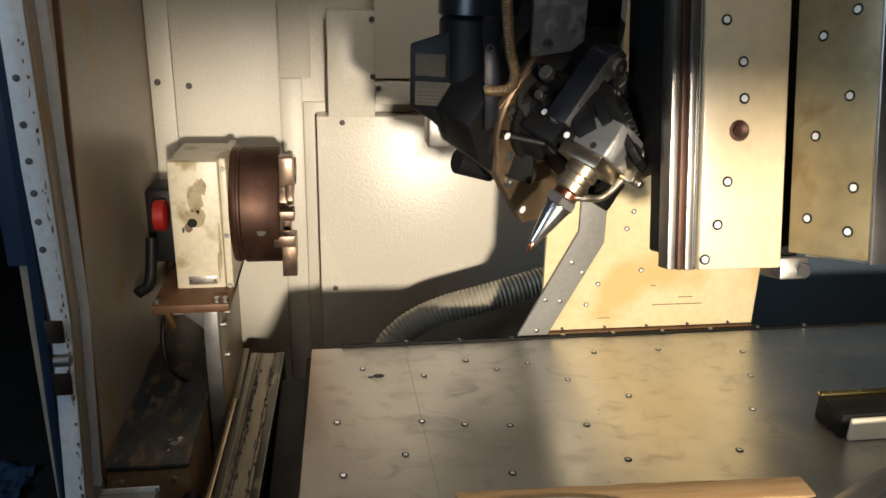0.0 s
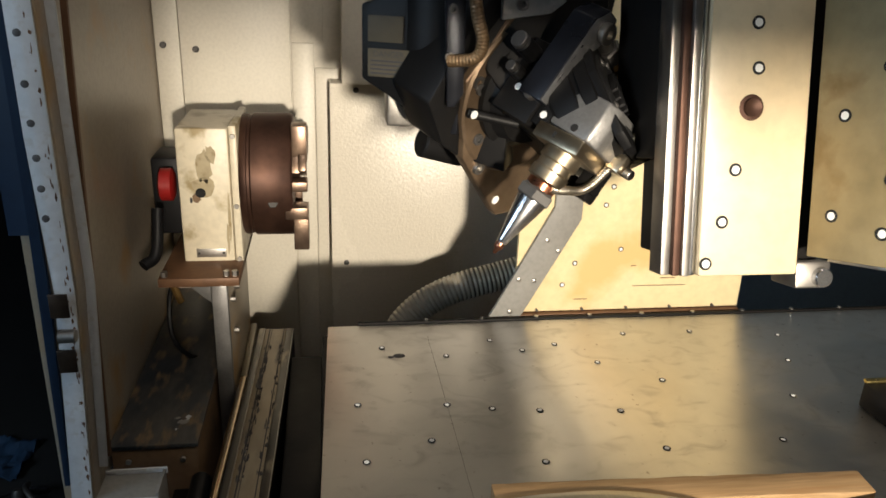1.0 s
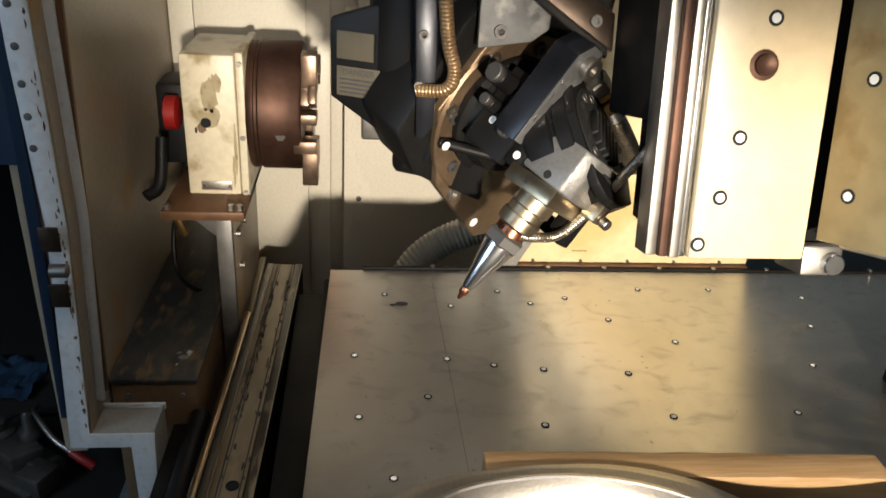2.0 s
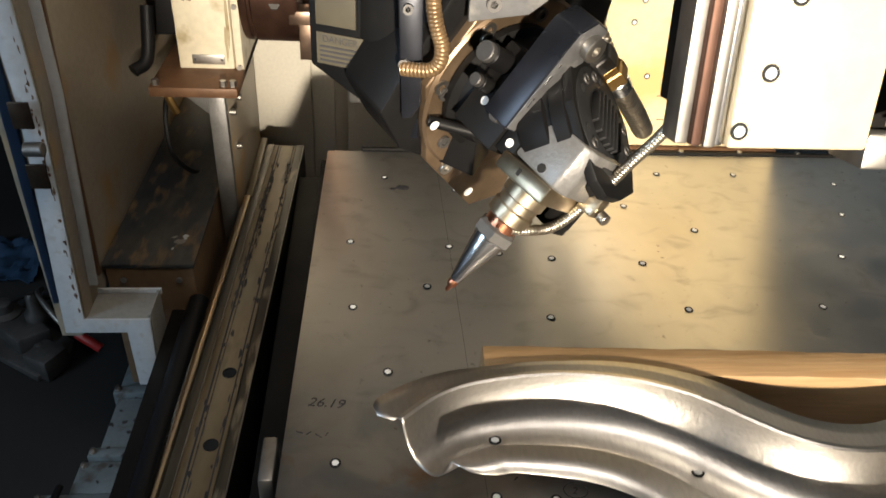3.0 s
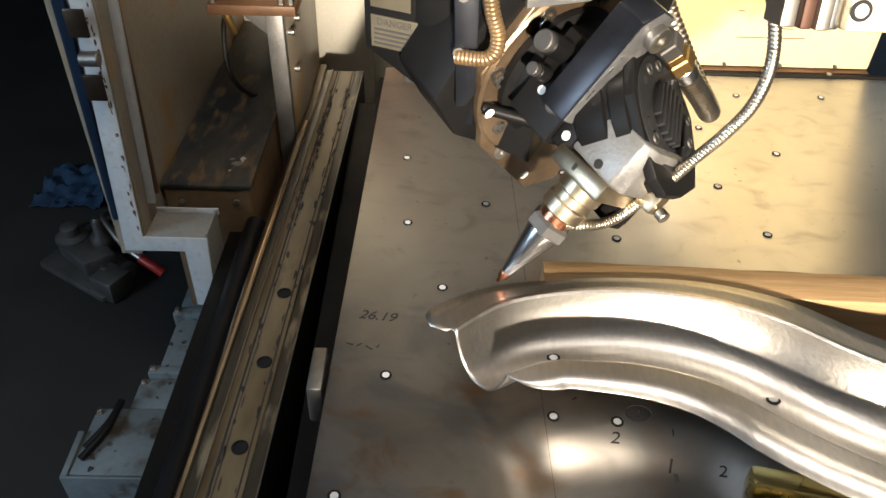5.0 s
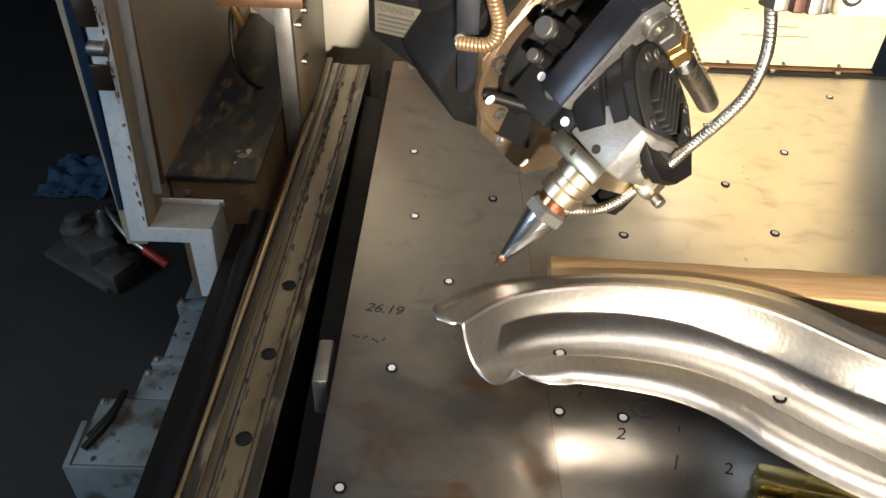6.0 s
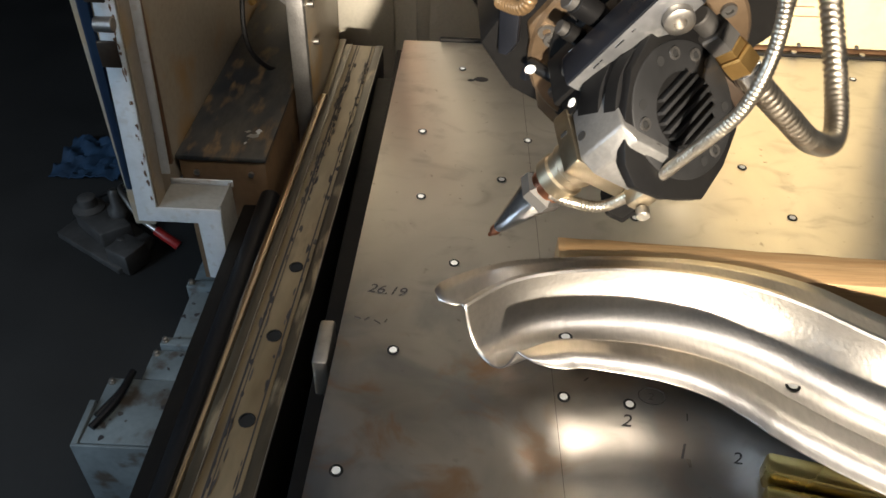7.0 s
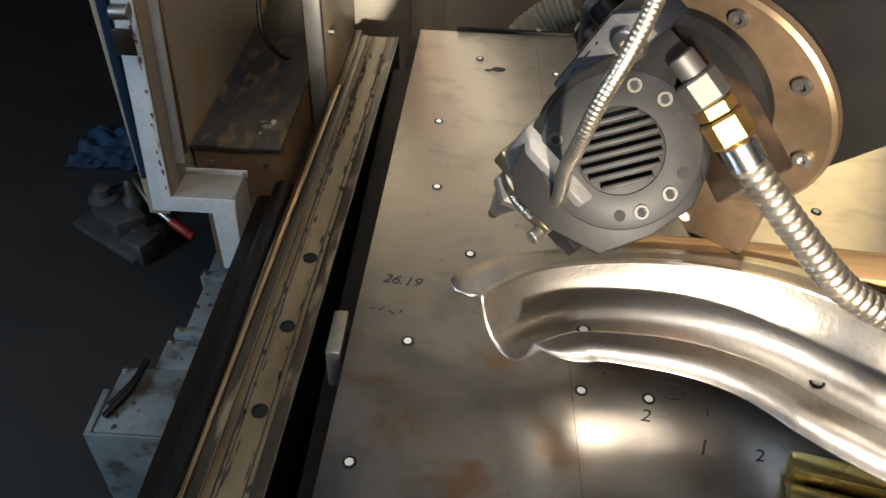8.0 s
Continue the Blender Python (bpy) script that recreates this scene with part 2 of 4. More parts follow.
def lathe(bm, profile, m=None, seg=32, cap=True):
    """Turn (radius, height) pairs round the z axis of m."""
    m = m or Matrix()
    rings = []
    for r, h in profile:
        rings.append([bm.verts.new(m @ Vector((r * math.cos(2 * math.pi * i / seg), r * math.sin(2 * math.pi * i / seg), h))) for i in range(seg)])
    for a, b in zip(rings, rings[1:]):
        for i in range(seg):
            bm.faces.new((a[i], a[(i + 1) % seg], b[(i + 1) % seg], b[i]))
    if cap:
        bm.faces.new(rings[0][::-1])
        bm.faces.new(rings[-1])
    return bm


def rod(bm, a, b, r, seg=20, bevel=0.0):
    h = (Vector(b) - Vector(a)).length
    e = bevel or min(r, h) * 0.12
    return lathe(bm, [(r - e, 0), (r, e), (r, h - e), (r - e, h)], axis_matrix(a, b), seg)


def prism(bm, outline, m, depth, bevel=0.0):
    """Extrude a flat outline of m's xy plane along m's z."""
    lo = [bm.verts.new(m @ Vector((x, y, 0))) for x, y in outline]
    hi = [bm.verts.new(m @ Vector((x, y, depth))) for x, y in outline]
    n = len(outline)
    fs = [bm.faces.new(lo[::-1]), bm.faces.new(hi)] + [bm.faces.new((lo[i], lo[(i + 1) % n], hi[(i + 1) % n], hi[i])) for i in range(n)]
    bmesh.ops.recalc_face_normals(bm, faces=fs)
    if bevel:
        es = list({e for f in fs for e in f.edges})
        bmesh.ops.bevel(bm, geom=es, offset=bevel, segments=2, affect="EDGES", profile=0.5)
    return bm


def spline(points, steps):
    """Catmull-Rom through the points."""
    p = [Vector(v) for v in points]
    p = [2 * p[0] - p[1]] + p + [2 * p[-1] - p[-2]]
    out = []
    for i in range(1, len(p) - 2):
        for k in range(steps):
            t = k / steps
            out.append(0.5 * (2 * p[i] + (p[i + 1] - p[i - 1]) * t + (2 * p[i - 1] - 5 * p[i] + 4 * p[i + 1] - p[i + 2]) * t * t + (3 * p[i] - p[i - 1] - 3 * p[i + 1] + p[i + 2]) * t ** 3))
    return out + [p[-2]]


def tube(bm, points, radius, steps=8, seg=12, ribs=0.0, pitch=0.0):
    """A tube along a smooth line; ribs: how far its rings stand out, one a pitch."""
    line = spline(points, steps)
    if ribs:
        cut, left = [line[0]], 0.0
        for a, b in zip(line, line[1:]):
            d = (b - a).length
            s = pitch / 4 - left
            while s <= d:
                cut.append(a.lerp(b, s / d))
                s += pitch / 4
            left = d - (s - pitch / 4)
        line = cut
    up = Vector((0.13, 0.27, 0.95))
    rings = []
    for i, q in enumerate(line):
        d = (line[min(i + 1, len(line) - 1)] - line[max(i - 1, 0)]).normalized()
        x = d.cross(up).normalized()
        up = x.cross(d).normalized()
        r = radius - (ribs if i % 4 == 3 else ribs * 0.35 if i % 2 == 0 and ribs else 0)
        rings.append([bm.verts.new(q + r * (math.cos(2 * math.pi * k / seg) * x + math.sin(2 * math.pi * k / seg) * up)) for k in range(seg)])
    for a, b in zip(rings, rings[1:]):
        for k in range(seg):
            bm.faces.new((a[k], a[(k + 1) % seg], b[(k + 1) % seg], b[k]))
    bm.faces.new(rings[0][::-1])
    bm.faces.new(rings[-1])
    return bm


def link(name, bm, material, smooth=40):
    bmesh.ops.recalc_face_normals(bm, faces=bm.faces[:])
    me = bpy.data.meshes.new(name)
    bm.to_mesh(me)
    bm.free()
    me.materials.append(material)
    if smooth:
        me.shade_smooth()
        me.set_sharp_from_angle(angle=radians(smooth))
    return new(name, me)


def part(name, bm, material, parent, label=""):
    ob = link(name, bm, material)
    ob.parent = parent
    return tagged(ob, label) if label else ob


def thing(name, label, category, group="", place=None):
    ob = tagged(new(name), label, category, group)
    if place:
        ob.matrix_world = place
    return ob


def setting(name, bm, material, label):
    return tagged(link(name, bm, material), label, kind="structure")


B = bmesh.new

# ---- the machine's setting ----
def machine_shell():
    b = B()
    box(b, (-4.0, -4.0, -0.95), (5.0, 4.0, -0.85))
    setting("floor", b, M_FLOOR, "concrete workshop floor, darkened in colour for the shade on it")
    b = B()
    box(b, (-0.462, 0.88, -0.85), (2.4, 0.95, 2.2))
    setting("wall_back", b, M_CREAM, "cream painted sheet-metal back wall of the machine cabin")
    b = B()
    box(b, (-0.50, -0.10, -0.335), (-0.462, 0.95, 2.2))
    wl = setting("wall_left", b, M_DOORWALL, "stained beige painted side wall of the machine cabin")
    b = B()
    box(b, (2.4, -1.2, -0.85), (2.46, 0.95, 2.2))
    setting("wall_right", b, M_BLUEWALL, "blue-grey painted side wall of the machine cabin")
    # the hall round the machine
    for name, lo, hi in (("wall_hall_west", (-4.05, -4.0, -0.85), (-4.0, 4.0, 3.0)), ("wall_hall_south", (-4.0, -4.05, -0.85), (5.0, -4.0, 3.0)),
                         ("wall_hall_east", (5.0, -4.0, -0.85), (5.05, 4.0, 3.0)), ("wall_hall_north", (-4.0, 4.0, -0.85), (5.0, 4.05, 3.0))):
        b = B()
        box(b, lo, hi)
        setting(name, b, M_HALL, "dim plain wall of the workshop hall")
    b = B()
    box(b, (-4.0, -4.0, 3.0), (5.0, 4.0, 3.05))
    setting("ceiling_hall", b, M_HALL, "dim plain ceiling of the workshop hall")
    # unseen panel behind the camera, cuts off the work lamp's upper light
    b = B()
    box(b, (-0.50, -1.96, 0.63), (2.46, -1.90, 2.2), 0.006)
    setting("wall_light_stop_top", b, M_BLUEWALL, "unseen blue-grey panel added to cut the work lamp's light from above")
    # unseen stepped panel, its edge fitted to shade the left of the machine
    b = B()
    prism(b, [(-0.50, -0.85), (0.15, -0.85), (0.15, 0.42), (0.10, 0.42), (0.10, 0.629), (-0.50, 0.629)], Matrix.Translation((0, -1.90, 0)) @ Matrix.Rotation(radians(90), 4, "X"), 0.06, 0.004)
    setting("wall_light_stop_left", b, M_BLUEWALL, "unseen blue-grey stepped panel added to keep the work lamp off the left side")
    # unseen low panel, blocks lamp rays to the near sheet and under the trough
    b = B()
    box(b, (0.152, -1.96, 0.002), (2.46, -1.90, 0.385), 0.006)
    setting("wall_light_stop_low", b, M_BLUEWALL, "unseen blue-grey low panel added to shade the near sheet from the work lamp")
    # panels of the back wall, seams between them
    back = thing("wall_panels", "cream painted wall panels with dark seams and screws", "wall panel")
    for name, x0, x1, z0, z1 in (("panel", -0.458, -0.395, -0.8, 2.1), ("panel", -0.393, -0.096, -0.8, 2.1), ("panel", -0.092, -0.004, 0.472, 2.1), ("panel", -0.092, -0.03, -0.8, 0.468), ("panel", -0.028, 0.06, -0.8, 0.40)):
        b = B()
        box(b, (x0, 0.866, z0), (x1, 0.879, z1), 0.002)
        part(name, b, M_CREAM, back)
    for x, z in ((-0.375, 0.71), (-0.352, 0.445), (-0.44, 0.71), (-0.438, 0.455)):
        b = B()
        lathe(b, [(0.004, 0), (0.009, 0.002), (0.009, 0.006), (0.006, 0.009)], axis_matrix((x, 0.866, z), (x, 0.7, z)), 14)
        part("screw", b, M_DARKSTEEL, back)
    # blue-grey lower wall to the right of the yellowed panel
    b = B()
    box(b, (0.93, 0.80, -0.84), (2.39, 0.865, 1.2), 0.003)
    setting("wall_blue_panel", b, M_BLUEWALL, "blue-grey painted wall panel behind the table")


def front_cover():
    """The hammertone cover before the back wall, with its neck and cross box."""
    t = thing("axis_cover", "cream hammertone sheet-metal cover with a narrower neck", "machine cover")
    b = B()
    prism(b, [(0.012, -0.8), (0.90, -0.8), (0.90, 0.372), (0.012, 0.372)], Matrix.Translation((0, 0.86, 0)) @ Matrix.Rotation(radians(90), 4, "X"), 0.09, 0.003)
    part("cover", b, M_HAMMER, t)
    b = B()
    box(b, (0.046, 0.735, 0.376), (0.178, 0.85, 0.667), 0.003)
    part("neck", b, M_HAMMER, t)
    b = B()
    box(b, (0.180, 0.76, 0.408), (0.50, 0.85, 0.47), 0.004)
    part("cross_box", b, M_HAMMER, t)
    b = B()
    box(b, (0.180, 0.80, 0.478), (0.75, 0.862, 1.2), 0.004)
    part("upper_cover", b, M_CREAM, t)
    for x, z in ((0.17, 0.645), (0.172, 0.49), (0.19, 0.455), (0.085, 0.355), (0.055, -0.16)):
        b = B()
        y = 0.768 if z < 0.37 else 0.733 if x < 0.18 else 0.758
        lathe(b, [(0.003, 0), (0.008, 0.002), (0.008, 0.004), (0.004, 0.006)], axis_matrix((x, y, z), (x, 0, z)), 14)
        part("screw", b, M_DARKSTEEL, t)


def gantry_guard():
    """Guard sheet and bent edge bracket behind the table; slides sideways with the axis. Origin: beside the tip."""
    t = thing("gantry_guard", "yellowed cream guard sheet with a grey bent edge bracket", "machine guard")
    b = B()
    box(b, (0.20, 0.056, 0.004), (0.712, 0.068, 1.1), 0.002)
    part("panel", b, M_YELLOWED, t, "yellowed cream sheet with rust stains")
    b = B()
    box(b, (0.16, 0.045, -0.06), (0.712, 0.075, 0.002), 0.002)
    part("lower_rail", b, M_RUST, t, "dark rusty lower rail")
    for k in range(5):
        b = B()
        rod(b, (0.25 + 0.1 * k, 0.056, 0.009), (0.25 + 0.1 * k, 0.049, 0.009), 0.003, 8)
        part("bolt", b, M_DARKSTEEL, t)
    for x, z in ((0.391, 0.281), (0.379, 0.242), (0.423, 0.144), (0.325, 0.114), (0.302, 0.065), (0.55, 0.24), (0.47, 0.33)):
        ring_marker(t, (x, 0.0556, z), (0, -1, 0), 0.0056)
    b = B()
    m = Matrix.Translation((0, 0.054, 0)) @ Matrix.Rotation(radians(90), 4, "X")
    prism(b, [(0.262, 0.9), (0.326, 0.9), (0.326, 0.214), (0.214, 0.0), (0.145, 0.0), (0.268, 0.241)], m, 0.010, 0.0015)
    part("edge_bracket", b, M_GREYBRACKET, t, "grey painted bent bracket")
    for x, z in ((0.257, 0.171), (0.282, 0.147), (0.203, 0.085), (0.236, 0.081), (0.188, 0.012)):
        b = B()
        lathe(b, [(0.003, 0), (0.0048, 0.001), (0.0048, 0.003), (0.002, 0.004)], axis_matrix((x, 0.044, z), (x, -1, z)), 12)
        part("bolt", b, M_STEEL, t)
    for x0, z, l in ((0.46, 0.058, 0.12), (0.33, 0.03, 0.03), (0.52, 0.075, 0.035), (0.45, 0.105, 0.012)):
        b = B()
        box(b, (x0, 0.0552, z), (x0 + l, 0.0558, z + 0.0016))
        part("scratch", b, M_RUST, t, "brown scratch")
    return t


def ring_marker(parent, place, normal, r):
    """A white dot in a black ring, as glued on for measuring."""
    m = axis_matrix(place, Vector(place) + Vector(normal))
    b = B()
    lathe(b, [(r, 0), (r, 0.0006)], m, 24)
    ring = part("marker", b, M_BLACKMARK, parent, "black ring marker with a white dot")
    b = B()
    lathe(b, [(r * 0.62, 0.0005), (r * 0.62, 0.0009)], m, 20)
    part("dot", b, M_WHITEMARK, ring, "white dot")


def duct_hose():
    b = B()
    tube(b, [(0.82, 0.48, -0.0), (0.68, 0.46, -0.022), (0.54, 0.45, -0.056), (0.445, 0.45, -0.082), (0.335, 0.45, -0.112), (0.245, 0.45, -0.160), (0.185, 0.44, -0.225), (0.155, 0.43, -0.33), (0.14, 0.42, -0.6)], 0.040, 14, 20, 0.004, 0.012)
    t = thing("extraction_hose", "beige ribbed extraction hose curving down behind the table", "hose")
    part("ribbed_tube", b, M_DUCT, t)
    b = B()
    rod(b, (0.82, 0.48, -0.0), (0.86, 0.487, 0.006), 0.046, 28)
    part("end_cuff", b, M_RUBBER, t, "dark hose cuff")


def table():
    t = thing("cutting_table", "dark machine bed carrying a bare steel sheet", "table")
    b = B()
    box(b, (-0.012, -2.2, -0.75), (2.0, 0.0, -0.006), 0.004)
    part("bed", b, M_BED, t)
    b = B()
    prism(b, [(-0.052, -2.2), (2.02, -2.2), (2.02, 0.026), (-0.001, 0.022)], Matrix.Translation((0, 0, -0.004)), 0.004, 0.0008)
    part("sheet", b, M_SHEET, t, "bare brushed steel sheet with smears and ring markers")
    b = B()
    box(b, (0.06, 0.027, -0.03), (2.0, 0.036, 0.003), 0.002)
    part("back_strip", b, M_BED, t, "dark steel strip along the back edge")
    for i in range(9):
        x = 0.2 + i * 0.117
        b = B()
        lathe(b, [(0.003, 0), (0.005, 0.001), (0.005, 0.003), (0.002, 0.004)], Matrix.Translation((x, 0.0315, 0.003)), 10)
        part("bolt", b, M_STEEL, t)
    for x, y in ((0.047, -0.271), (0.054, -0.426), (0.196, -0.283), (0.157, -0.381), (0.270, -0.301), (0.349, -0.313), (0.321, -0.450), (0.486, -0.326), (0.502, -0.162), (0.814, -0.307), (0.880, -0.184), (0.099, -0.550),
                 (0.041, -0.686), (0.004, -0.827), (0.208, -0.735), (0.270, -0.740), (0.52, -0.435), (0.101, -0.075), (0.22, -0.115), (0.37, -0.105), (0.315, -0.06), (0.44, -0.085), (0.60, -0.235), (0.74, -0.05), (0.595, -0.05), (0.92, -0.08), (1.12, -0.32), (0.72, -0.43)):
        r = 0.0062 if y < -0.2 else 0.0058
        ring_marker(t, (x, y, 0.0003), (0, 0, 1), r)
    b = B()
    box(b, (0.1938, -1.2, 0.0001), (0.1942, -0.03, 0.0005), 0, pose(0, 0, 0, 0, 0, 0.4))
    part("joint", b, M_DARKSTEEL, t, "fine joint between two sheets")
    # worn spot
    for x, y, r in ((0.131, -0.108, 0.012), (0.115, -0.112, 0.006), (0.30, -0.57, 0.004)):
        b = B()
        lathe(b, [(r, 0.0002), (r * 0.7, 0.0006)], Matrix.Translation((x, y, 0)) @ Matrix.Diagonal((1, 0.7, 1, 1)), 9)
        part("burn_mark", b, M_INK, t, "dark burn mark")
    b = B()
    box(b, (-0.040, -0.70, -0.06), (-0.024, -0.64, -0.008), 0.003)
    part("clip", b, M_STEEL, t, "steel edge clip under the sheet")

    def writing(text, x, y, size, turn):
        c = bpy.data.curves.new("writing", "FONT")
        c.body, c.size, c.extrude, c.shear = text, size, 0.0001, 0.25
        o = new("writing", c)
        o.data.materials.append(M_INK)
        o.matrix_world = pose(x, y, 0.0004, 0, 0, turn)
        me = bpy.data.meshes.new_from_object(o.evaluated_get(bpy.context.evaluated_depsgraph_get()))
        bpy.data.objects.remove(o)
        ob = new("writing", me)
        ob.matrix_world = pose(x, y, 0.0004, 0, 0, turn)
        ob.parent = t
        tagged(ob, "handwritten black figures")

    writing("26.19", 0.005, -0.603, 0.019, -7)
    writing("1", 0.302, -0.797, 0.024, -6)
    writing("2", 0.352, -0.80, 0.018, -6)
    writing("2", 0.258, -0.765, 0.020, -6)
    writing("2", 0.288, -0.733, 0.012, -6)
    for x, y, w, turn in ((0.0, -0.643, 0.008, -20), (0.010, -0.644, 0.007, 40), (0.021, -0.648, 0.009, -35), (0.030, -0.646, 0.005, 60), (0.232, -0.712, 0.006, 40), (0.322, -0.752, 0.008, 80)):
        b = B()
        box(b, (-w / 2, -0.0006, 0.0002), (w / 2, 0.0006, 0.0007), 0, pose(x, y, 0, 0, 0, turn))
        part("scribble", b, M_INK, t, "faint handwritten stroke")
    b = B()
    tube(b, [(0.293 + 0.013 * math.cos(k * 0.5236), -0.729 + 0.010 * math.sin(k * 0.5236), 0.0006) for k in range(13)], 0.0005, 3, 5)
    part("scribble", b, M_INK, t, "handwritten circle")


def side_rail():
    t = thing("guide_rail", "long dirty machine rail with round bolt holes", "rail", "", pose(-0.168, -0.33, 0, 0, 0, -1.7) @ pose(0.168, 0.33, 0))
    b = B()
    box(b, (-0.205, -2.2, -0.36), (-0.146, 0.60, -0.291), 0.002)
    part("rail_top", b, M_RAIL, t, "oily worn rail surface")
    b = B()
    box(b, (-0.1455, -2.2, -0.50), (-0.126, 0.60, -0.292), 0.001)
    part("edge_strip", b, M_BED, t, "black edge strip")
    b = B()
    box(b, (-0.1455, -2.2, -0.2915), (-0.128, 0.60, -0.2895), 0.0006)
    part("edge_cap", b, M_RAILDARK, t, "dark oily band along the rail edge")
    b = B()
    box(b, (-0.1278, -2.2, -0.2935), (-0.1262, 0.60, -0.2885), 0.0004)
    part("edge_line", b, M_STEEL, t, "bright worn edge")
    b = B()
    box(b, (-0.222, -2.2, -0.36), (-0.2065, 0.60, -0.289), 0.002)
    part("side_strip", b, M_RAILDARK, t)
    b = B()
    box(b, (-0.2063, -2.2, -0.30), (-0.2045, 0.60, -0.286), 0.0005)
    part("scraper_lip", b, M_STEEL, t, "thin bright lip")
    b = B()
    rod(b, (-0.234, -2.2, -0.305), (-0.234, 0.35, -0.305), 0.011)
    part("round_bar", b, M_BARSTEEL, t, "bright round bar")
    for i in range(10):
        y = -0.2505 - i * 0.1585
        b = B()
        lathe(b, [(0.012, 0), (0.012, 0.0025), (0.0095, 0.003), (0.0095, 0.001)], Matrix.Translation((-0.167, y, -0.2915)), 20)
        part("bolt_hole", b, M_BLACKMARK, t, "dark bolt hole")
    for x, w in ((-0.192, 0.0016), (-0.186, 0.0007), (-0.153, 0.0012)):
        b = B()
        box(b, (x - w, -2.2, -0.2909), (x + w, 0.60, -0.2905))
        part("score_line", b, M_INK, t, "dark scored line along the rail")
    random.seed(7)
    for i in range(170):
        y = random.choice((random.uniform(-0.85, 0.5), random.uniform(-0.05, 0.5)))
        x = random.choice((-0.190, -0.186, -0.152)) + random.uniform(-0.006, 0.006)
        b = B()
        n = random.randint(5, 7)
        w, h = random.uniform(0.001, 0.0045), random.uniform(0.004, 0.020)
        prism(b, [(w * math.cos(k * 6.283 / n) * random.uniform(0.5, 1), h * math.sin(k * 6.283 / n) * random.uniform(0.4, 1)) for k in range(n)], pose(x, y, -0.2908), 0.0012)
        part("swarf", b, random.choice((M_INK, M_INK, M_DARKSTEEL)), t)
    b = B()
    box(b, (-0.10, -2.2, -0.86), (-0.02, 0.45, -0.30), 0.004)
    tagged(link("bed_side", b, M_BED), "black side of the machine bed below the table", kind="structure")
    bellow = thing("rail_cover", "black ribbed rubber strip cover along the rail", "cover")
    for i, (x, r) in enumerate(((-0.272, 0.021), (-0.312, 0.016))):
        b = B()
        rod(b, (x, -2.2, -0.350 - 0.04 * i), (x, 0.02, -0.350 - 0.04 * i), r)
        part("strip", b, M_RUBBER, bellow)
    b = B()
    box(b, (-0.33, -2.2, -0.86), (-0.24, 0.02, -0.37), 0.004)
    part("base", b, M_BED, bellow)


def chuck_unit():
    t = thing("rotary_chuck", "cream rotary axis housing with a brown three-jaw chuck", "chuck")
    b = B()
    box(b, (-0.345, 0.422, -0.03), (-0.225, 0.66, 0.318), 0.006)
    part("housing", b, M_HOUSING, t, "cream painted housing with oil stains")
    b = B()
    box(b, (-0.223, 0.42, -0.03), (-0.205, 0.665, 0.325), 0.004)
    part("back_plate", b, M_HOUSING, t)
    for y, z in ((0.42, 0.30), (0.42, 0.13), (0.42, -0.005)):
        b = B()
        rod(b, (-0.214, y - 0.006, z), (-0.214, y + 0.002, z), 0.006, 12)
        part("screw", b, M_STEEL, t)
    # chuck body turned round the x axis
    m = axis_matrix((-0.205, 0.56, 0.172), (0.5, 0.56, 0.172))
    b = B()
    lathe(b, [(0.12, 0), (0.15, 0.0), (0.153, 0.004), (0.153, 0.016), (0.150, 0.018), (0.150, 0.024), (0.155, 0.028), (0.155, 0.118), (0.150, 0.124), (0.04, 0.126)], m, 72)
    part("chuck_body", b, M_CHUCK, t, "brown oiled chuck body")
    for k in range(3):
        a = radians(35 + 120 * k)
        q = m @ Matrix.Rotation(a, 4, "Z")
        b = B()
        box(b, (0.03, -0.022, 0.12), (0.135, 0.022, 0.143), 0.002, q)
        box(b, (0.085, -0.020, 0.14), (0.152, 0.020, 0.158), 0.002, q)
        part("jaw", b, M_JAW, t, "stepped steel jaw")
    for z, h in ((0.165, 0.025), (0.095, 0.03)):
        b = B()
        box(b, (-0.10, 0.415, z), (-0.045, 0.47, z + h), 0.003)
        part("jaw_block", b, M_JAW, t)
    for z in (0.05, 0.275):
        b = B()
        box(b, (-0.082, 0.445, z - 0.045), (-0.045, 0.50, z + 0.045), 0.003)
        part("jaw_block", b, M_JAW, t)
    b = B()
    rod(b, (-0.128, 0.408, 0.14), (-0.128, 0.44, 0.14), 0.013, 6)
    part("key_socket", b, M_DARKSTEEL, t)
    b = B()
    rod(b, (-0.295, 0.424, 0.163), (-0.295, 0.4205, 0.163), 0.012, 14)
    part("plug", b, M_BLACKMARK, t, "dark oil hole")
    random.seed(3)
    for x, z, w, h, mt in ((-0.283, 0.225, 0.022, 0.050, M_STAIN), (-0.288, 0.180, 0.030, 0.030, M_STAIN), (-0.268, 0.255, 0.014, 0.028, M_STAIN), (-0.305, 0.150, 0.012, 0.014, M_TRUNK), (-0.318, 0.145, 0.004, 0.010, M_INK), (-0.232, 0.10, 0.004, 0.09, M_STAIN), (-0.238, 0.05, 0.004, 0.05, M_STAIN)):
        b = B()
        prism(b, [(w * math.cos(k * 0.4488) * random.uniform(0.6, 1), h * math.sin(k * 0.4488) * random.uniform(0.6, 1)) for k in range(14)], Matrix.Translation((x, 0.4222, z)) @ Matrix.Rotation(radians(90), 4, "X"), 0.0008)
        part("oil_stain", b, mt, t, "brownish oil stain")
    b = B()
    box(b, (-0.315, 0.419, 0.0), (-0.245, 0.4225, 0.022), 0.001)
    part("name_plate", b, M_STEEL, t, "small worn metal plate with two rivets")
    for x in (-0.309, -0.251):
        b = B()
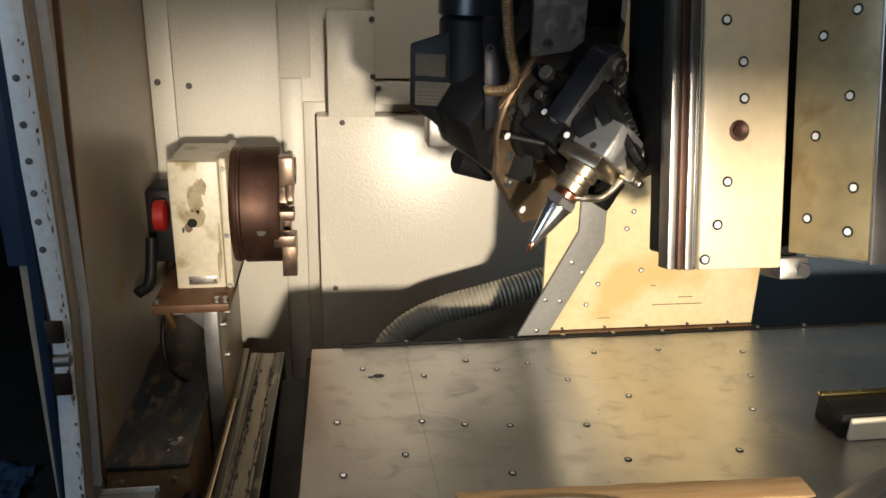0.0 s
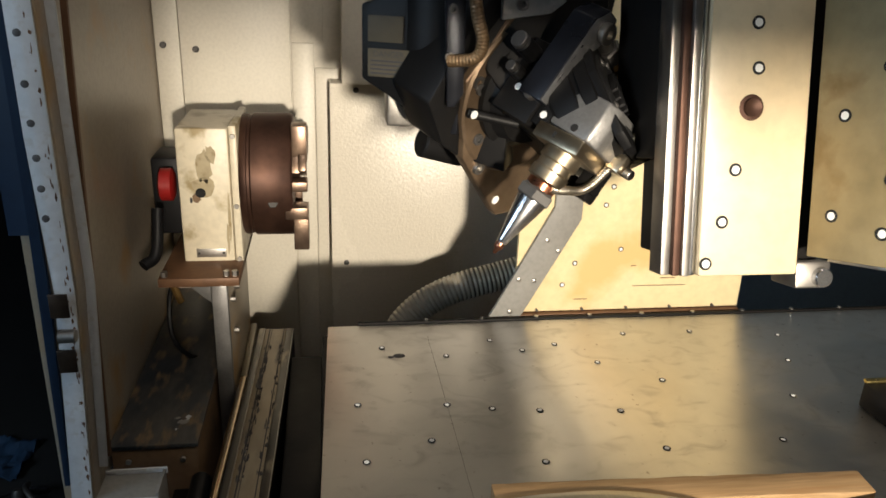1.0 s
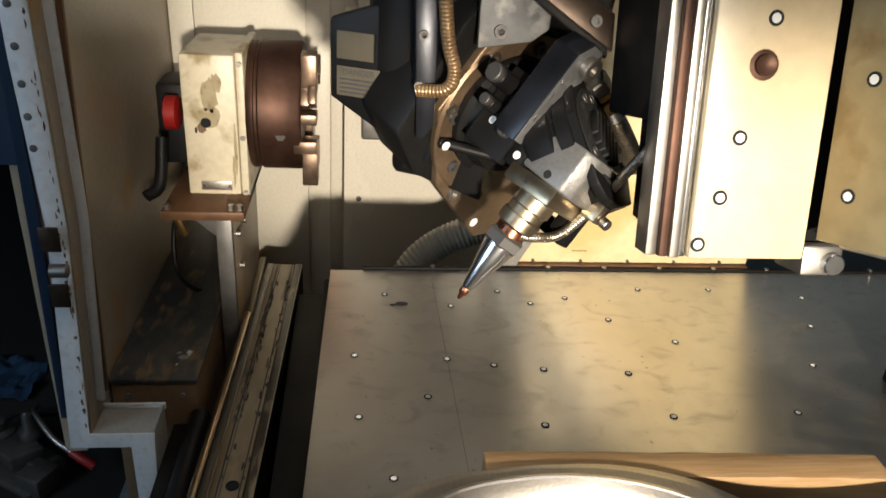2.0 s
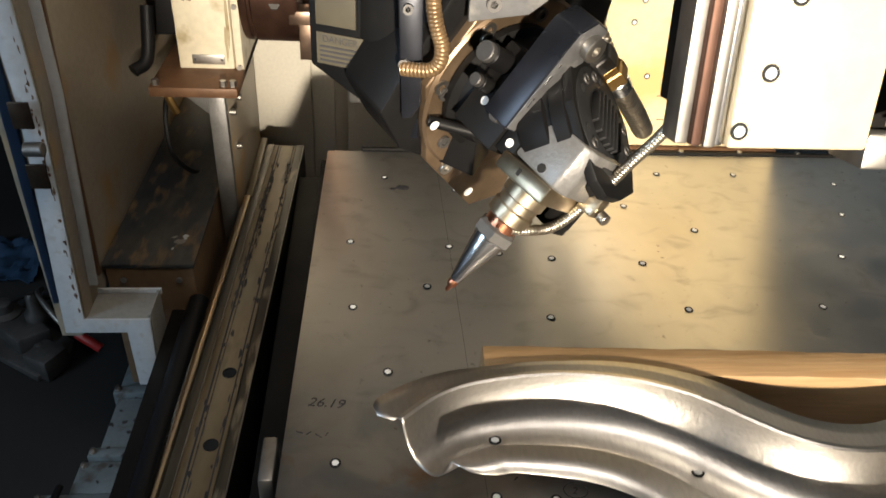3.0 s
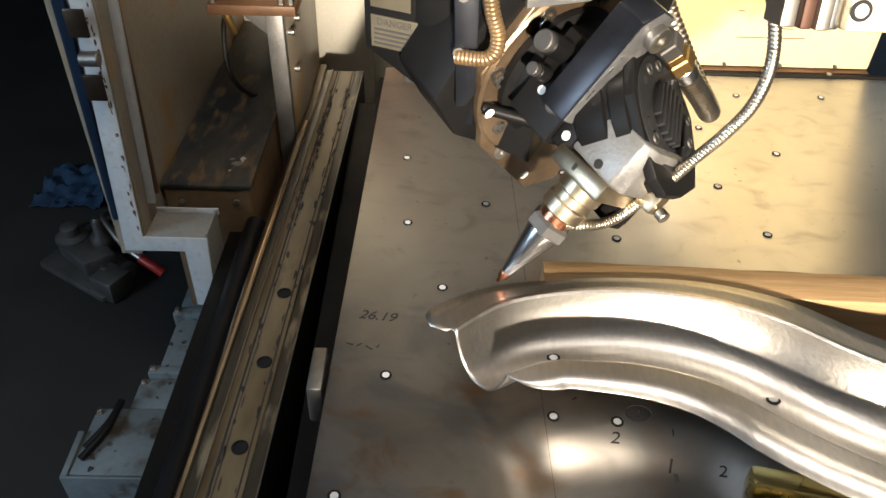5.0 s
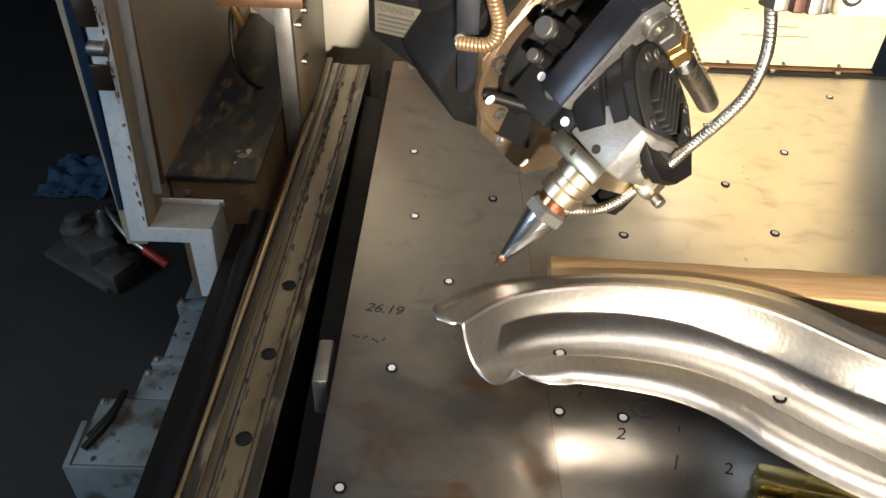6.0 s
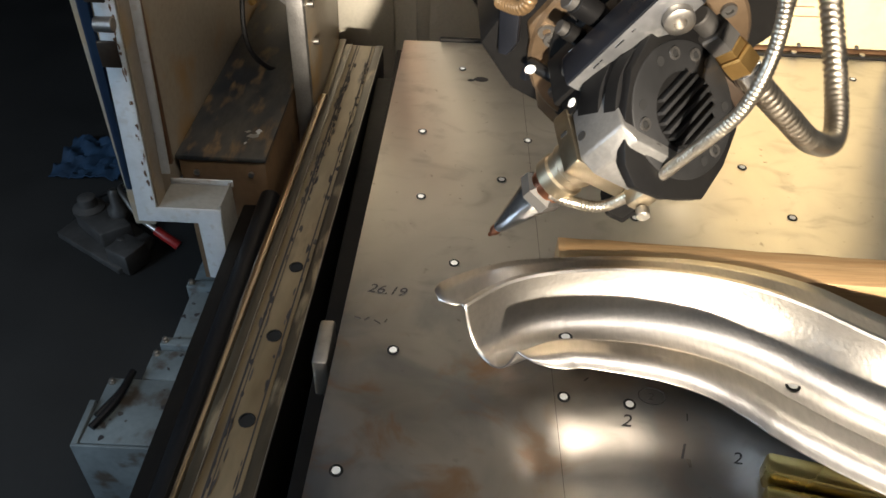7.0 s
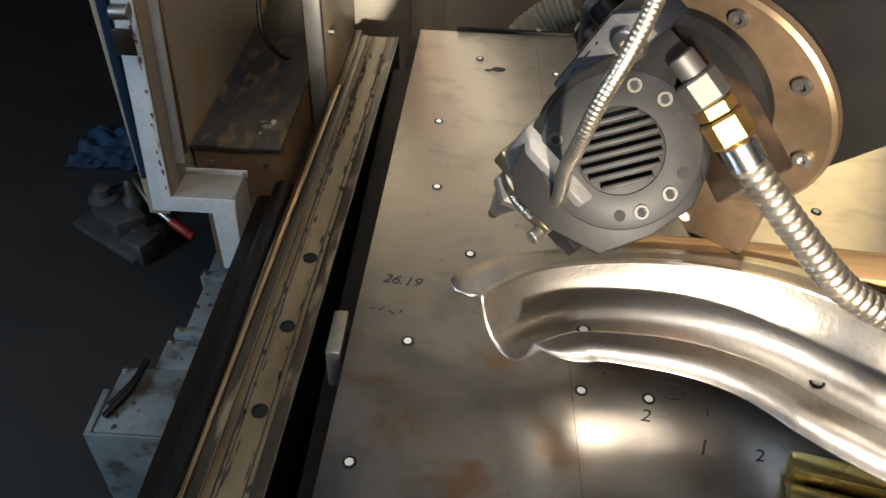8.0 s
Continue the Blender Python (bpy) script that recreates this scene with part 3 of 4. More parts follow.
        rod(b, (x, 0.4195, 0.011), (x, 0.417, 0.011), 0.003, 8)
        part("rivet", b, M_DARKSTEEL, t)
    b = B()
    lathe(b, [(0.03, 0), (0.04, 0.005), (0.04, 0.03), (0.03, 0.035)], axis_matrix((-0.366, 0.49, 0.165), (-0.7, 0.49, 0.165)), 28)
    part("red_knob", b, M_RED, t, "red knob behind the housing")
    b = B()
    box(b, (-0.43, 0.535, 0.02), (-0.348, 0.66, 0.22), 0.01)
    part("motor", b, M_RUBBER, t, "black drive motor")
    b = B()
    tube(b, [(-0.40, 0.44, 0.12), (-0.405, 0.40, 0.02), (-0.43, 0.37, 0.0)], 0.014, 8, 12)
    part("cable_gland", b, M_RUBBER, t)
    # base plate, post and side plate
    b = B()
    box(b, (-0.388, 0.310, -0.032), (-0.205, 0.68, -0.010), 0.003)
    part("base_plate", b, M_RUST, t, "rust-edged base plate")
    for x in (-0.375, -0.235, -0.215):
        b = B()
        rod(b, (x, 0.325, -0.012), (x, 0.325, 0.003), 0.008, 6)
        part("bolt", b, M_STEEL, t)
    b = B()
    box(b, (-0.272, 0.32, -0.44), (-0.235, 0.345, -0.034), 0.003)
    part("post", b, M_CASTGREY, t, "grey steel post edge")
    b = B()
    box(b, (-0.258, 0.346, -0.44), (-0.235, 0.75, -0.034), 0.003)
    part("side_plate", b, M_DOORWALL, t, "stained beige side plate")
    b = B()
    box(b, (-0.234, 0.33, -0.40), (-0.215, 0.75, -0.345), 0.003)
    part("foot_rail", b, M_RAIL, t)
    for y, z in ((0.37, -0.09), (0.40, -0.19), (0.45, -0.09), (0.36, -0.372), (0.50, -0.372)):
        b = B()
        rod(b, (-0.236 if z > -0.3 else -0.216, y, z), (-0.222 if z > -0.3 else -0.206, y, z), 0.008, 10)
        part("bolt", b, M_STEEL if z > -0.3 else M_BLACKMARK, t)
    b = B()
    prism(b, [(0, 0), (0.10, 0), (0, -0.09)], Matrix.Translation((-0.275, 0.40, -0.034)) @ Matrix.Rotation(radians(90), 4, "X") @ Matrix.Rotation(radians(180), 4, "Y"), 0.012, 0.001)
    part("gusset", b, M_CASTGREY, t)
    b = B()
    box(b, (-0.272, 0.322, -0.475), (-0.222, 0.40, -0.441), 0.004)
    part("foot", b, M_CASTGREY, t)
    # hanging cables under the plate
    b = B()
    tube(b, [(-0.36, 0.40, -0.03), (-0.385, 0.40, -0.10), (-0.38, 0.38, -0.2), (-0.34, 0.42, -0.275), (-0.29, 0.48, -0.28)], 0.006, 8, 8)
    part("cable", b, M_RUBBER, t)
    b = B()
    tube(b, [(-0.37, 0.36, -0.03), (-0.36, 0.355, -0.055), (-0.35, 0.36, -0.09)], 0.009, 6, 8)
    part("connector", b, M_BRASS, t, "brass cable connector")


def cable_box():
    t = thing("cable_trunking", "long stained wooden-brown trunking box on the floor side", "box")
    b = B()
    box(b, (-0.455, 0.044, -0.85), (-0.280, 0.86, -0.283), 0.006)
    part("body", b, M_TRUNK, t, "oil-stained body")
    b = B()
    box(b, (-0.458, 0.040, -0.2828), (-0.277, 0.86, -0.272), 0.003)
    part("lid", b, M_LID, t, "dirty worn lid")
    for x in (-0.42, -0.31):
        b = B()
        rod(b, (x, 0.042, -0.31), (x, 0.036, -0.31), 0.006, 10)
        part("screw", b, M_STEEL, t)
    random.seed(5)
    for x, y, w, h, mt in ((-0.322, 0.118, 0.018, 0.018, M_GREYBRACKET), (-0.312, 0.136, 0.008, 0.014, M_WHITEFRAME), (-0.335, 0.138, 0.009, 0.006, M_GREYBRACKET), (-0.330, 0.095, 0.004, 0.006, M_WHITEFRAME)):
        b = B()
        prism(b, [(w * math.cos(k * 0.4488) * random.uniform(0.2, 1), h * math.sin(k * 0.4488) * random.uniform(0.2, 1)) for k in range(14)], pose(x, y, -0.2722), 0.0009)
        part("smear", b, mt, t, "pale torn smear")


def door_frame():
    """The painted front post with its stepped foot."""
    t = thing("door_post", "chipped white door post with a stepped foot", "door frame")
    lean = Matrix.Translation((0, -0.105, 0)) @ Matrix.Rotation(radians(90), 4, "X")
    b = B()
    prism(b, [(-0.468, 2.1), (-0.468, 0.42), (-0.459, 0.14), (-0.488, -0.321), (-0.377, -0.321), (-0.377, -0.458), (-0.339, -0.457), (-0.331, -0.289), (-0.449, -0.289), (-0.426, 0.14), (-0.432, 2.1)], lean, 0.004, 0.001)
    part("front_face", b, M_WHITEFRAME, t)
    # folded returns: a shallow tray along the upright and along the step
    b = B()
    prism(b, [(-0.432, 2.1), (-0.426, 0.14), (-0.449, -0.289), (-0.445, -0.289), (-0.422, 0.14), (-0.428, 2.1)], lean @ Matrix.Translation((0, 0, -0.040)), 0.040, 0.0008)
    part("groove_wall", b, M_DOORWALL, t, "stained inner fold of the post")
    b = B()
    prism(b, [(-0.428, 2.1), (-0.422, 0.14), (-0.444, -0.243), (-0.428, -0.243), (-0.406, 0.14), (-0.412, 2.1)], lean @ Matrix.Translation((0, 0, -0.046)), 0.006, 0.0008)
    part("return_edge", b, M_WHITEFRAME, t)
    b = B()
    box(b, (-0.446, -0.104, -0.293), (-0.335, -0.030, -0.289), 0.0008)
    part("step_shelf", b, M_GREYBRACKET, t, "dirty grey shelf of the step")
    b = B()
    box(b, (-0.446, -0.029, -0.293), (-0.327, -0.025, -0.279), 0.0008)
    part("shelf_lip", b, M_WHITEFRAME, t)
    b = B()
    box(b, (-0.335, -0.104, -0.455), (-0.330, -0.028, -0.282), 0.0008)
    part("leg_return", b, M_GREYBRACKET, t)
    b = B()
    box(b, (-0.424, -0.058, -0.24), (-0.414, -0.048, 2.1), 0.0005, pose(0, 0, 0, 0, 2.0, 0))
    part("sealing_strip", b, M_RUST, t, "brown rusty sealing strip")
    b = B()
    prism(b, [(-0.515, 2.1), (-0.515, 0.25), (-0.484, 0.25), (-0.494, -0.25), (-0.4845, -0.25), (-0.467, 0.14), (-0.469, 2.1)], lean @ Matrix.Translation((0, 0, -0.03)), 0.034, 0.001)
    part("outer_post", b, M_BLUEFRAME, t, "dark blue outer post")
    random.seed(21)
    for k in range(60):
        z = random.uniform(-0.27, 0.66)
        edge = -0.431 if z > 0.14 else -0.431 - (0.14 - z) * 0.0425
        w, h = random.uniform(0.0008, 0.0035), random.uniform(0.002, 0.012)
        b = B()
        prism(b, [(w * math.cos(j * 1.0472) * random.uniform(0.4, 1), h * math.sin(j * 1.0472) * random.uniform(0.4, 1)) for j in range(6)], Matrix.Translation((edge - abs(random.gauss(0, 0.004)) - 0.001, -0.1089, z)) @ Matrix.Rotation(radians(90), 4, "X"), 0.0006)
        part("paint_chip", b, M_RUST, t, "rusty chip in the paint")
    for z in (0.13, 0.025):
        b = B()
        box(b, (-0.463, -0.131, z - 0.022), (-0.432, -0.1252, z + 0.022), 0.002)
        part("hinge_plate", b, M_BROWNSTEEL, t, "bolted dark steel hinge plate")
    b = B()
    rod(b, (-0.452, -0.137, 0.078), (-0.424, -0.137, 0.078), 0.012, 14)
    part("latch", b, M_STEEL, t, "round steel latch")
    for z in (0.575, 0.50, 0.44, 0.385, 0.335, 0.285):
        b = B()
        lathe(b, [(0.001, 0), (0.006, 0.0), (0.006, 0.002), (0.003, 0.003)], axis_matrix((-0.447, -0.1255, z), (-0.447, -1, z)), 12)
        part("rivet", b, M_DARKSTEEL, t)


def floor_side():
    """What stands beside the machine, low down: stepped casting, tools and cloth."""
    t = thing("stepped_casting", "blue-grey painted stepped machine foot", "machine foot")
    steps = ((-0.560, -0.335, -0.410, -0.256, -0.600), (-0.500, -0.335, -0.255, -0.176, -0.604), (-0.488, -0.335, -0.175, -0.150, -0.592), (-0.472, -0.335, -0.149, -0.005, -0.602), (-0.484, -0.335, -0.004, 0.022, -0.590), (-0.478, -0.335, 0.023, 0.16, -0.603))
    for k, (x0, x1, y0, y1, z) in enumerate(steps):
        b = B()
        box(b, (x0, y0 + 0.002, -0.85), (x1, y1, z), 0.004)
        part("step", b, M_GREYCAST, t)
        if k != 3:
            b = B()
            lathe(b, [(0.006, 0), (0.0075, 0.001), (0.0075, 0.004), (0.005, 0.0045), (0.005, 0.010), (0.003, 0.011)], Matrix.Translation((x0 + 0.010, y1 - 0.012, z - 0.001)), 8)
            part("bolt", b, M_STEEL, t)
    b = B()
    prism(b, [(-0.413, -0.85), (-0.318, -0.85), (-0.318, -0.592), (-0.413, -0.598)], Matrix.Translation((-0.572, 0, 0)) @ Matrix(((0, 0, 1, 0), (1, 0, 0, 0), (0, 1, 0, 0), (0, 0, 0, 1))), 0.011, 0.001)
    part("side_plate", b, M_GREYCAST, t)
    b = B()
    box(b, (-0.572, -0.4175, -0.85), (-0.330, -0.4115, -0.597), 0.002)
    part("front_plate", b, M_GREYCAST, t)
    random.seed(11)
    for k in range(46):
        w, y = random.uniform(0.003, 0.012), random.uniform(-0.40, 0.12)
        x0 = -0.555 if y < -0.256 else -0.468
        b = B()
        n = random.randint(5, 8)
        prism(b, [(w * math.cos(j * 6.283 / n) * random.uniform(0.3, 1), w * math.sin(j * 6.283 / n) * random.uniform(0.2, 0.8)) for j in range(n)], pose(random.uniform(x0, -0.36), y, -0.6005 if y < -0.256 else -0.6025 if y > -0.149 else -0.59, 0, 0, random.uniform(0, 180)), 0.0015)
        part("swarf", b, random.choice((M_INK, M_DARKSTEEL)), t)
    for y, l in ((-0.35, 0.10), (-0.325, 0.08)):
        b = B()
        tube(b, [(-0.545, y - 0.03, -0.592), (-0.52, y + l * 0.3, -0.588), (-0.515, y + l, -0.592)], 0.007, 6, 8)
        part("tie", b, M_RUBBER, t, "black cable lying on the step")
    c = thing("blue_cloth", "crumpled blue cloth lying on the dark floor", "cloth")
    b = B()
    bmesh.ops.create_grid(b, x_segments=24, y_segments=18, size=0.5)
    for v in b.verts:
        v.co = Vector((v.co.x * 0.22 - 1.07, v.co.y * 0.22 + 0.83, -0.835 + 0.03 * noise.noise(Vector((v.co.x * 5, v.co.y * 5, 1))) + 0.012 * noise.noise(Vector((v.co.x * 14, v.co.y * 14, 4)))))
    bmesh.ops.solidify(b, geom=b.faces[:], thickness=0.004)
    part("sheet", b, M_BLUECLOTH, c)
    v = thing("bench_clamp", "greasy metal clamp with a red grip on the floor", "clamp")
    P = pose(-0.865, 0.43, -0.849, 0, 0, -28)
    b = B()
    prism(b, [(-0.15, -0.07), (0.12, -0.09), (0.15, -0.02), (0.10, 0.06), (-0.10, 0.09), (-0.16, 0.03)], P, 0.022, 0.004)
    part("base", b, M_DARKSTEEL, v)
    b = B()
    prism(b, [(-0.12, -0.02), (0.02, -0.05), (0.06, 0.03), (-0.06, 0.07), (-0.13, 0.05)], P @ pose(0, 0, 0.022), 0.05, 0.008)
    part("body", b, M_DARKSTEEL, v, "greasy dark cast body")
    for x, y, r, h in ((-0.10, 0.02, 0.045, 0.06), (-0.01, 0.05, 0.030, 0.10), (0.08, -0.03, 0.026, 0.05)):
        b = B()
        lathe(b, [(r * 0.8, 0), (r, 0.008), (r, h * 0.35), (r * 0.6, h * 0.5), (r * 0.55, h * 0.9), (r * 0.3, h)], P @ pose(x, y, 0.055 if x < 0.05 else 0.022), 18)
        part("knob", b, M_DARKSTEEL, v)
    b = B()
    box(b, (0.07, -0.08, 0.0), (0.15, 0.0, 0.07), 0.008, P)
    part("jaw", b, M_DARKSTEEL, v)
    b = B()
    tube(b, [P @ Vector(p) for p in ((-0.03, 0.10, 0.13), (0.01, 0.06, 0.15), (0.10, 0.03, 0.12), (0.17, 0.03, 0.09))], 0.008, 8, 10)
    part("lever", b, M_STEEL, v)
    b = B()
    tube(b, [P @ Vector(p) for p in ((0.16, 0.03, 0.094), (0.20, 0.035, 0.075), (0.225, 0.04, 0.06))], 0.013, 6, 12)
    part("grip", b, M_RED, v, "red rubber grip")
    b = B()
    tube(b, [P @ Vector(p) for p in ((-0.15, 0.02, 0.02), (-0.17, 0.12, 0.03), (-0.08, 0.17, 0.05), (0.0, 0.13, 0.09), (-0.02, 0.06, 0.13))], 0.006, 8, 8)
    part("cable", b, M_RUBBER, v)


# ---- the workpiece and what lies on the table ----
def pressed_part():
    """A half-round trough with a flat flange on each side, swept along an S."""
    line = spline([(0.108, -0.700, 0), (0.150, -0.664, 0), (0.205, -0.645, 0), (0.285, -0.637, 0), (0.364, -0.648, 0), (0.429, -0.676, 0), (0.475, -0.712, 0), (0.525, -0.742, 0), (0.585, -0.752, 0), (0.645, -0.738, 0), (0.72, -0.70, 0), (0.80, -0.66, 0), (0.88, -0.63, 0), (1.0, -0.62, 0)], 14)
    for n in range(30):
        line = [line[0]] + [(a + q * 2 + c) / 4 for a, q, c in zip(line, line[1:], line[2:])] + [line[-1]]
    total = len(line) - 1
    sides = [(line[min(i + 8, total)] - line[max(i - 8, 0)]).normalized() for i in range(total + 1)]
    for n in range(70):
        sides = [sides[0]] + [(a + q * 2 + c) / 4 for a, q, c in zip(sides, sides[1:], sides[2:])] + [sides[-1]]
    b = B()
    rows, arc, top = [], 0.0, 0.0795
    for i, q in enumerate(line):
        if i:
            arc += (q - line[i - 1]).length
        along = sides[i].normalized()
        side = Vector((along.y, -along.x, 0))
        e = min(arc / 0.36, 1)
        w = 0.071 + 0.050 * e ** 0.8
        deep = 0.044 + 0.012 * e
        back = 0.020 + 0.021 * max(0.0, 1 - arc / 0.13) ** 1.5 + 0.014 * min(max((arc - 0.2) / 0.15, 0), 1)
        u = min(arc / 0.014, 1)
        back *= 0.5 + 0.5 * math.sqrt(1 - (1 - u) ** 2)
        u = min(arc / 0.045, 1)
        front = 0.0015 + 0.032 * math.sqrt(1 - (1 - u) ** 2) + 0.010 * min(max((arc - 0.1) / 0.2, 0), 1)
        lip = 0.012 * max(0.0, 1 - arc / 0.03)
        prof = [(-back, top, lip), (-0.5 * (back + 0.006), top, lip * 0.7), (-0.006, top, lip * 0.4), (-0.0045, top + 0.0001, 0), (-0.003, top + 0.0010, 0), (0.0, top + 0.0015, 0), (0.002, top + 0.0002, 0)]
        for k in range(1, 20):
            a = math.pi * k / 20
            flat = 1 - abs(math.cos(a)) ** 2.4
            prof.append((0.003 + (w - 0.006) * (0.5 - 0.5 * math.cos(a)), top - 0.003 - (deep - 0.003) * flat ** 0.75, 0))
        prof += [(w - 0.0022, top - 0.0018, 0), (w - 0.0008, top - 0.0003, 0), (w, top, 0), (w + 0.001, top, 0), (w + 0.0015 + front * 0.3, top, 0), (w + 0.0015 + front, top, 0)]
        rows.append([b.verts.new(q + side * o - along * d + Vector((0, 0, z))) for o, z, d in prof])
    for r0, r1 in zip(rows, rows[1:]):
        for k in range(len(r0) - 1):
            b.faces.new((r0[k], r0[k + 1], r1[k + 1], r1[k]))
    bmesh.ops.recalc_face_normals(b, faces=b.faces[:])
    ob = link("pressed_panel", b, M_PRESSED, 33)
    sol = ob.modifiers.new("thickness", "SOLIDIFY")
    sol.thickness, sol.offset = 0.0016, 0
    t = thing("pressed_channel", "bright pressed steel S-shaped trough with flat flanges", "steel part")
    ob.parent = t
    for p in ((0.2093, -0.6885, 0.0338), (0.4195, -0.7295, 0.0253)):
        ring_marker(t, p, (-0.05, 0.15, 0.98), 0.0068)


def plank():
    t = thing("wooden_plank", "rough pine plank lying behind the pressed part", "plank")
    b = B()
    box(b, (0, -0.043, 0.001), (0.50, 0.0, 0.0765), 0.002, pose(0.204, -0.586, 0, 0, 0, -2.5))
    bmesh.ops.subdivide_edges(b, edges=[e for e in b.edges if e.calc_length() > 0.4], cuts=40)
    for v in b.verts:
        v.co.z += 0.0012 * noise.noise(v.co * 30) if v.co.z > 0.01 else 0
        v.co.y += 0.0015 * noise.noise(v.co * 18 + Vector((3, 0, 0)))
    part("board", b, M_WOOD, t)


def small_things():
    t = thing("yellow_tube", "yellow zinc-plated square tube lying on the sheet", "tube")
    b = B()
    for y in (0.0, -0.026):
        box(b, (0, y - 0.022, 0.002), (0.5, y, 0.030 if y == 0 else 0.020), 0.005, pose(0.372, -0.805, 0, 0, 0, -12))
    part("tube", b, M_GOLD, t)
    t = thing("steel_angle", "shiny square steel block standing on the sheet", "steel block")
    b = B()
    box(b, (0.925, -0.428, 0.0005), (1.35, -0.418, 0.043), 0.004)
    part("plate", b, M_HOUSING, t, "pale yellowish front plate")
    b = B()
    box(b, (0.913, -0.416, 0.0005), (1.35, -0.345, 0.047), 0.003)
    part("body", b, M_BED, t)
    b = B()
    box(b, (0.911, -0.356, 0.0475), (1.35, -0.344, 0.054), 0.002)
    part("top_strip", b, M_GOLD, t)


# ---- the moving column ----
def column():
    """Moves along the table only; its face leans back by an eighth of a turn's quarter."""
    t = thing("axis_column", "machine column with a warm cream cover plate and bright guide strips", "machine column")
    L = Matrix.Translation((0, -0.132, 0.406)) @ Matrix.Rotation(radians(-12.5), 4, "X")

    def slab(name, lo, hi, mt, bevel=0.003, label=""):
        b = B()
        box(b, lo, hi, bevel, L)
        return part(name, b, mt, t, label)

    slab("cover_plate", (0.181, 0.0, 0.004), (0.289, 0.014, 0.95), M_COLPLATE)
    slab("body", (0.186, 0.020, 0.010), (0.325, 0.16, 0.95), M_BED, 0.004)
    slab("inner_body", (0.150, 0.041, 0.12), (0.185, 0.16, 0.95), M_BED, 0.003)
    for x0, x1, y, mt in ((0.146, 0.156, 0.012, M_STEEL), (0.156, 0.164, 0.006, M_CHUCK), (0.164, 0.173, 0.002, M_STEEL), (0.173, 0.1805, 0.007, M_CHROME)):
        slab("guide_strip", (x0, y, 0.004), (x1, 0.04, 0.95), mt, 0.0015)
    for x, z in ((0.206, 0.301), (0.229, 0.253), (0.232, 0.210), (0.214, 0.111), (0.203, 0.059), (0.188, 0.017)):
        ring_marker(t, L @ Vector((x, -0.0001, z)), L.to_3x3() @ Vector((0, -1, 0)), 0.0066)
    q = L @ Vector((0.227, 0.0, 0.172))
    b = B()
    lathe(b, [(0.004, 0.002), (0.009, 0.004), (0.009, 0.0005), (0.013, 0.0)], axis_matrix(q, q + L.to_3x3() @ Vector((0, -1, 0))), 18)
    part("screw", b, M_CHUCK, t, "rusty countersunk screw")
    slab("roller_block", (0.291, 0.004, -0.012), (0.330, 0.05, 0.016), M_STEEL)
    b = B()
    rod(b, L @ Vector((0.318, -0.004, 0.0)), L @ Vector((0.318, 0.03, 0.0)), 0.010, 18)
    part("roller", b, M_CHROME, t)
    # guard to the right of the column, its foot cut on a slant
    g = L @ Matrix.Translation((0.298, -0.004, 0)) @ Matrix.Rotation(radians(-70), 4, "Z")
    b = B()
    box(b, (0.0, -0.004, 0.024), (0.102, 0.0, 0.95), 0.001, g)
    part("guard", b, M_QPLATE, t, "worn oily guard plate")
    b = B()
    box(b, (0.1022, -0.005, 0.020), (0.106, 0.022, 0.95), 0.001, g)
    part("guard_edge", b, M_STEEL, t, "bright folded guard edge")
    b = B()
    box(b, (0.020, 0.0005, 0.0205), (0.1018, 0.12, 0.0235), 0.0008, g)
    part("guard_lip", b, M_STEEL, t, "bright folded lip")
    for u, z in ((0.034, 0.278), (0.074, 0.301), (0.030, 0.164), (0.070, 0.2075), (0.024, 0.067), (0.076, 0.055), (0.080, 0.105)):
        ring_marker(t, g @ Vector((u, -0.0041, z)), g.to_3x3() @ Vector((0, -1, 0)), 0.0064)
    b = B()
    rod(b, g @ Vector((0.062, 0.06, 0.026)), g @ Vector((0.062, 0.06, 0.13)), 0.026, 24)
    part("sensor", b, M_RUBBER, t, "dark cylinder behind the guard")
    b = B()
    lathe(b, [(0.0262, 0.05), (0.0265, 0.051), (0.0265, 0.075), (0.0262, 0.076)], g @ Matrix.Translation((0.062, 0.06, 0.026)), 24)
    part("sensor_label", b, M_LABEL, t, "pale worn label band")
    return t


def sliding_dark_block():
    """Dark block that fills the dark area behind the head; slides up while the head comes down."""
    t = thing("sliding_dark_block", "black block sliding up behind the head beside the machine column", "machine guard")
    L = Matrix.Translation((0, -0.132, 0.406)) @ Matrix.Rotation(radians(-12.5), 4, "X")
    b = B()
    prism(b, [(0.0, 0.9), (0.0, 0.215), (0.05, 0.150), (0.148, 0.085), (0.148, 0.9)], L @ Matrix.Translation((0, 0.33, 0)) @ Matrix.Rotation(radians(90), 4, "X"), 0.14, 0.004)
    part("dark_body", b, M_BED, t)
    b = B()
    prism(b, [(0.05, 0.158), (0.148, 0.093), (0.148, 0.130), (0.07, 0.175)], L @ Matrix.Translation((0, 0.186, 0)) @ Matrix.Rotation(radians(90), 4, "X"), 0.008, 0.001)
    foot = part("foot_plate", b, M_BROWNSTEEL, t, "brown oiled foot plate")
    for x, z in ((0.128, 0.122), (0.085, 0.150)):
        q = L @ Vector((x, 0.178, z))
        b = B()
        lathe(b, [(0.006, 0), (0.0065, 0.001), (0.006, 0.004), (0.003, 0.004), (0.003, 0.001)], axis_matrix(q, q + L.to_3x3() @ Vector((0, -1, 0))), 14)
        part("screw", b, M_DARKSTEEL, foot)
    return t


# ---- the cutting head ----
AX = Vector((0.516, -0.82, -0.243)).normalized()
AZ = Vector((0.561, 0.11, 0.821)).normalized()
AX = (AX - AZ * AX.dot(AZ)).normalized()
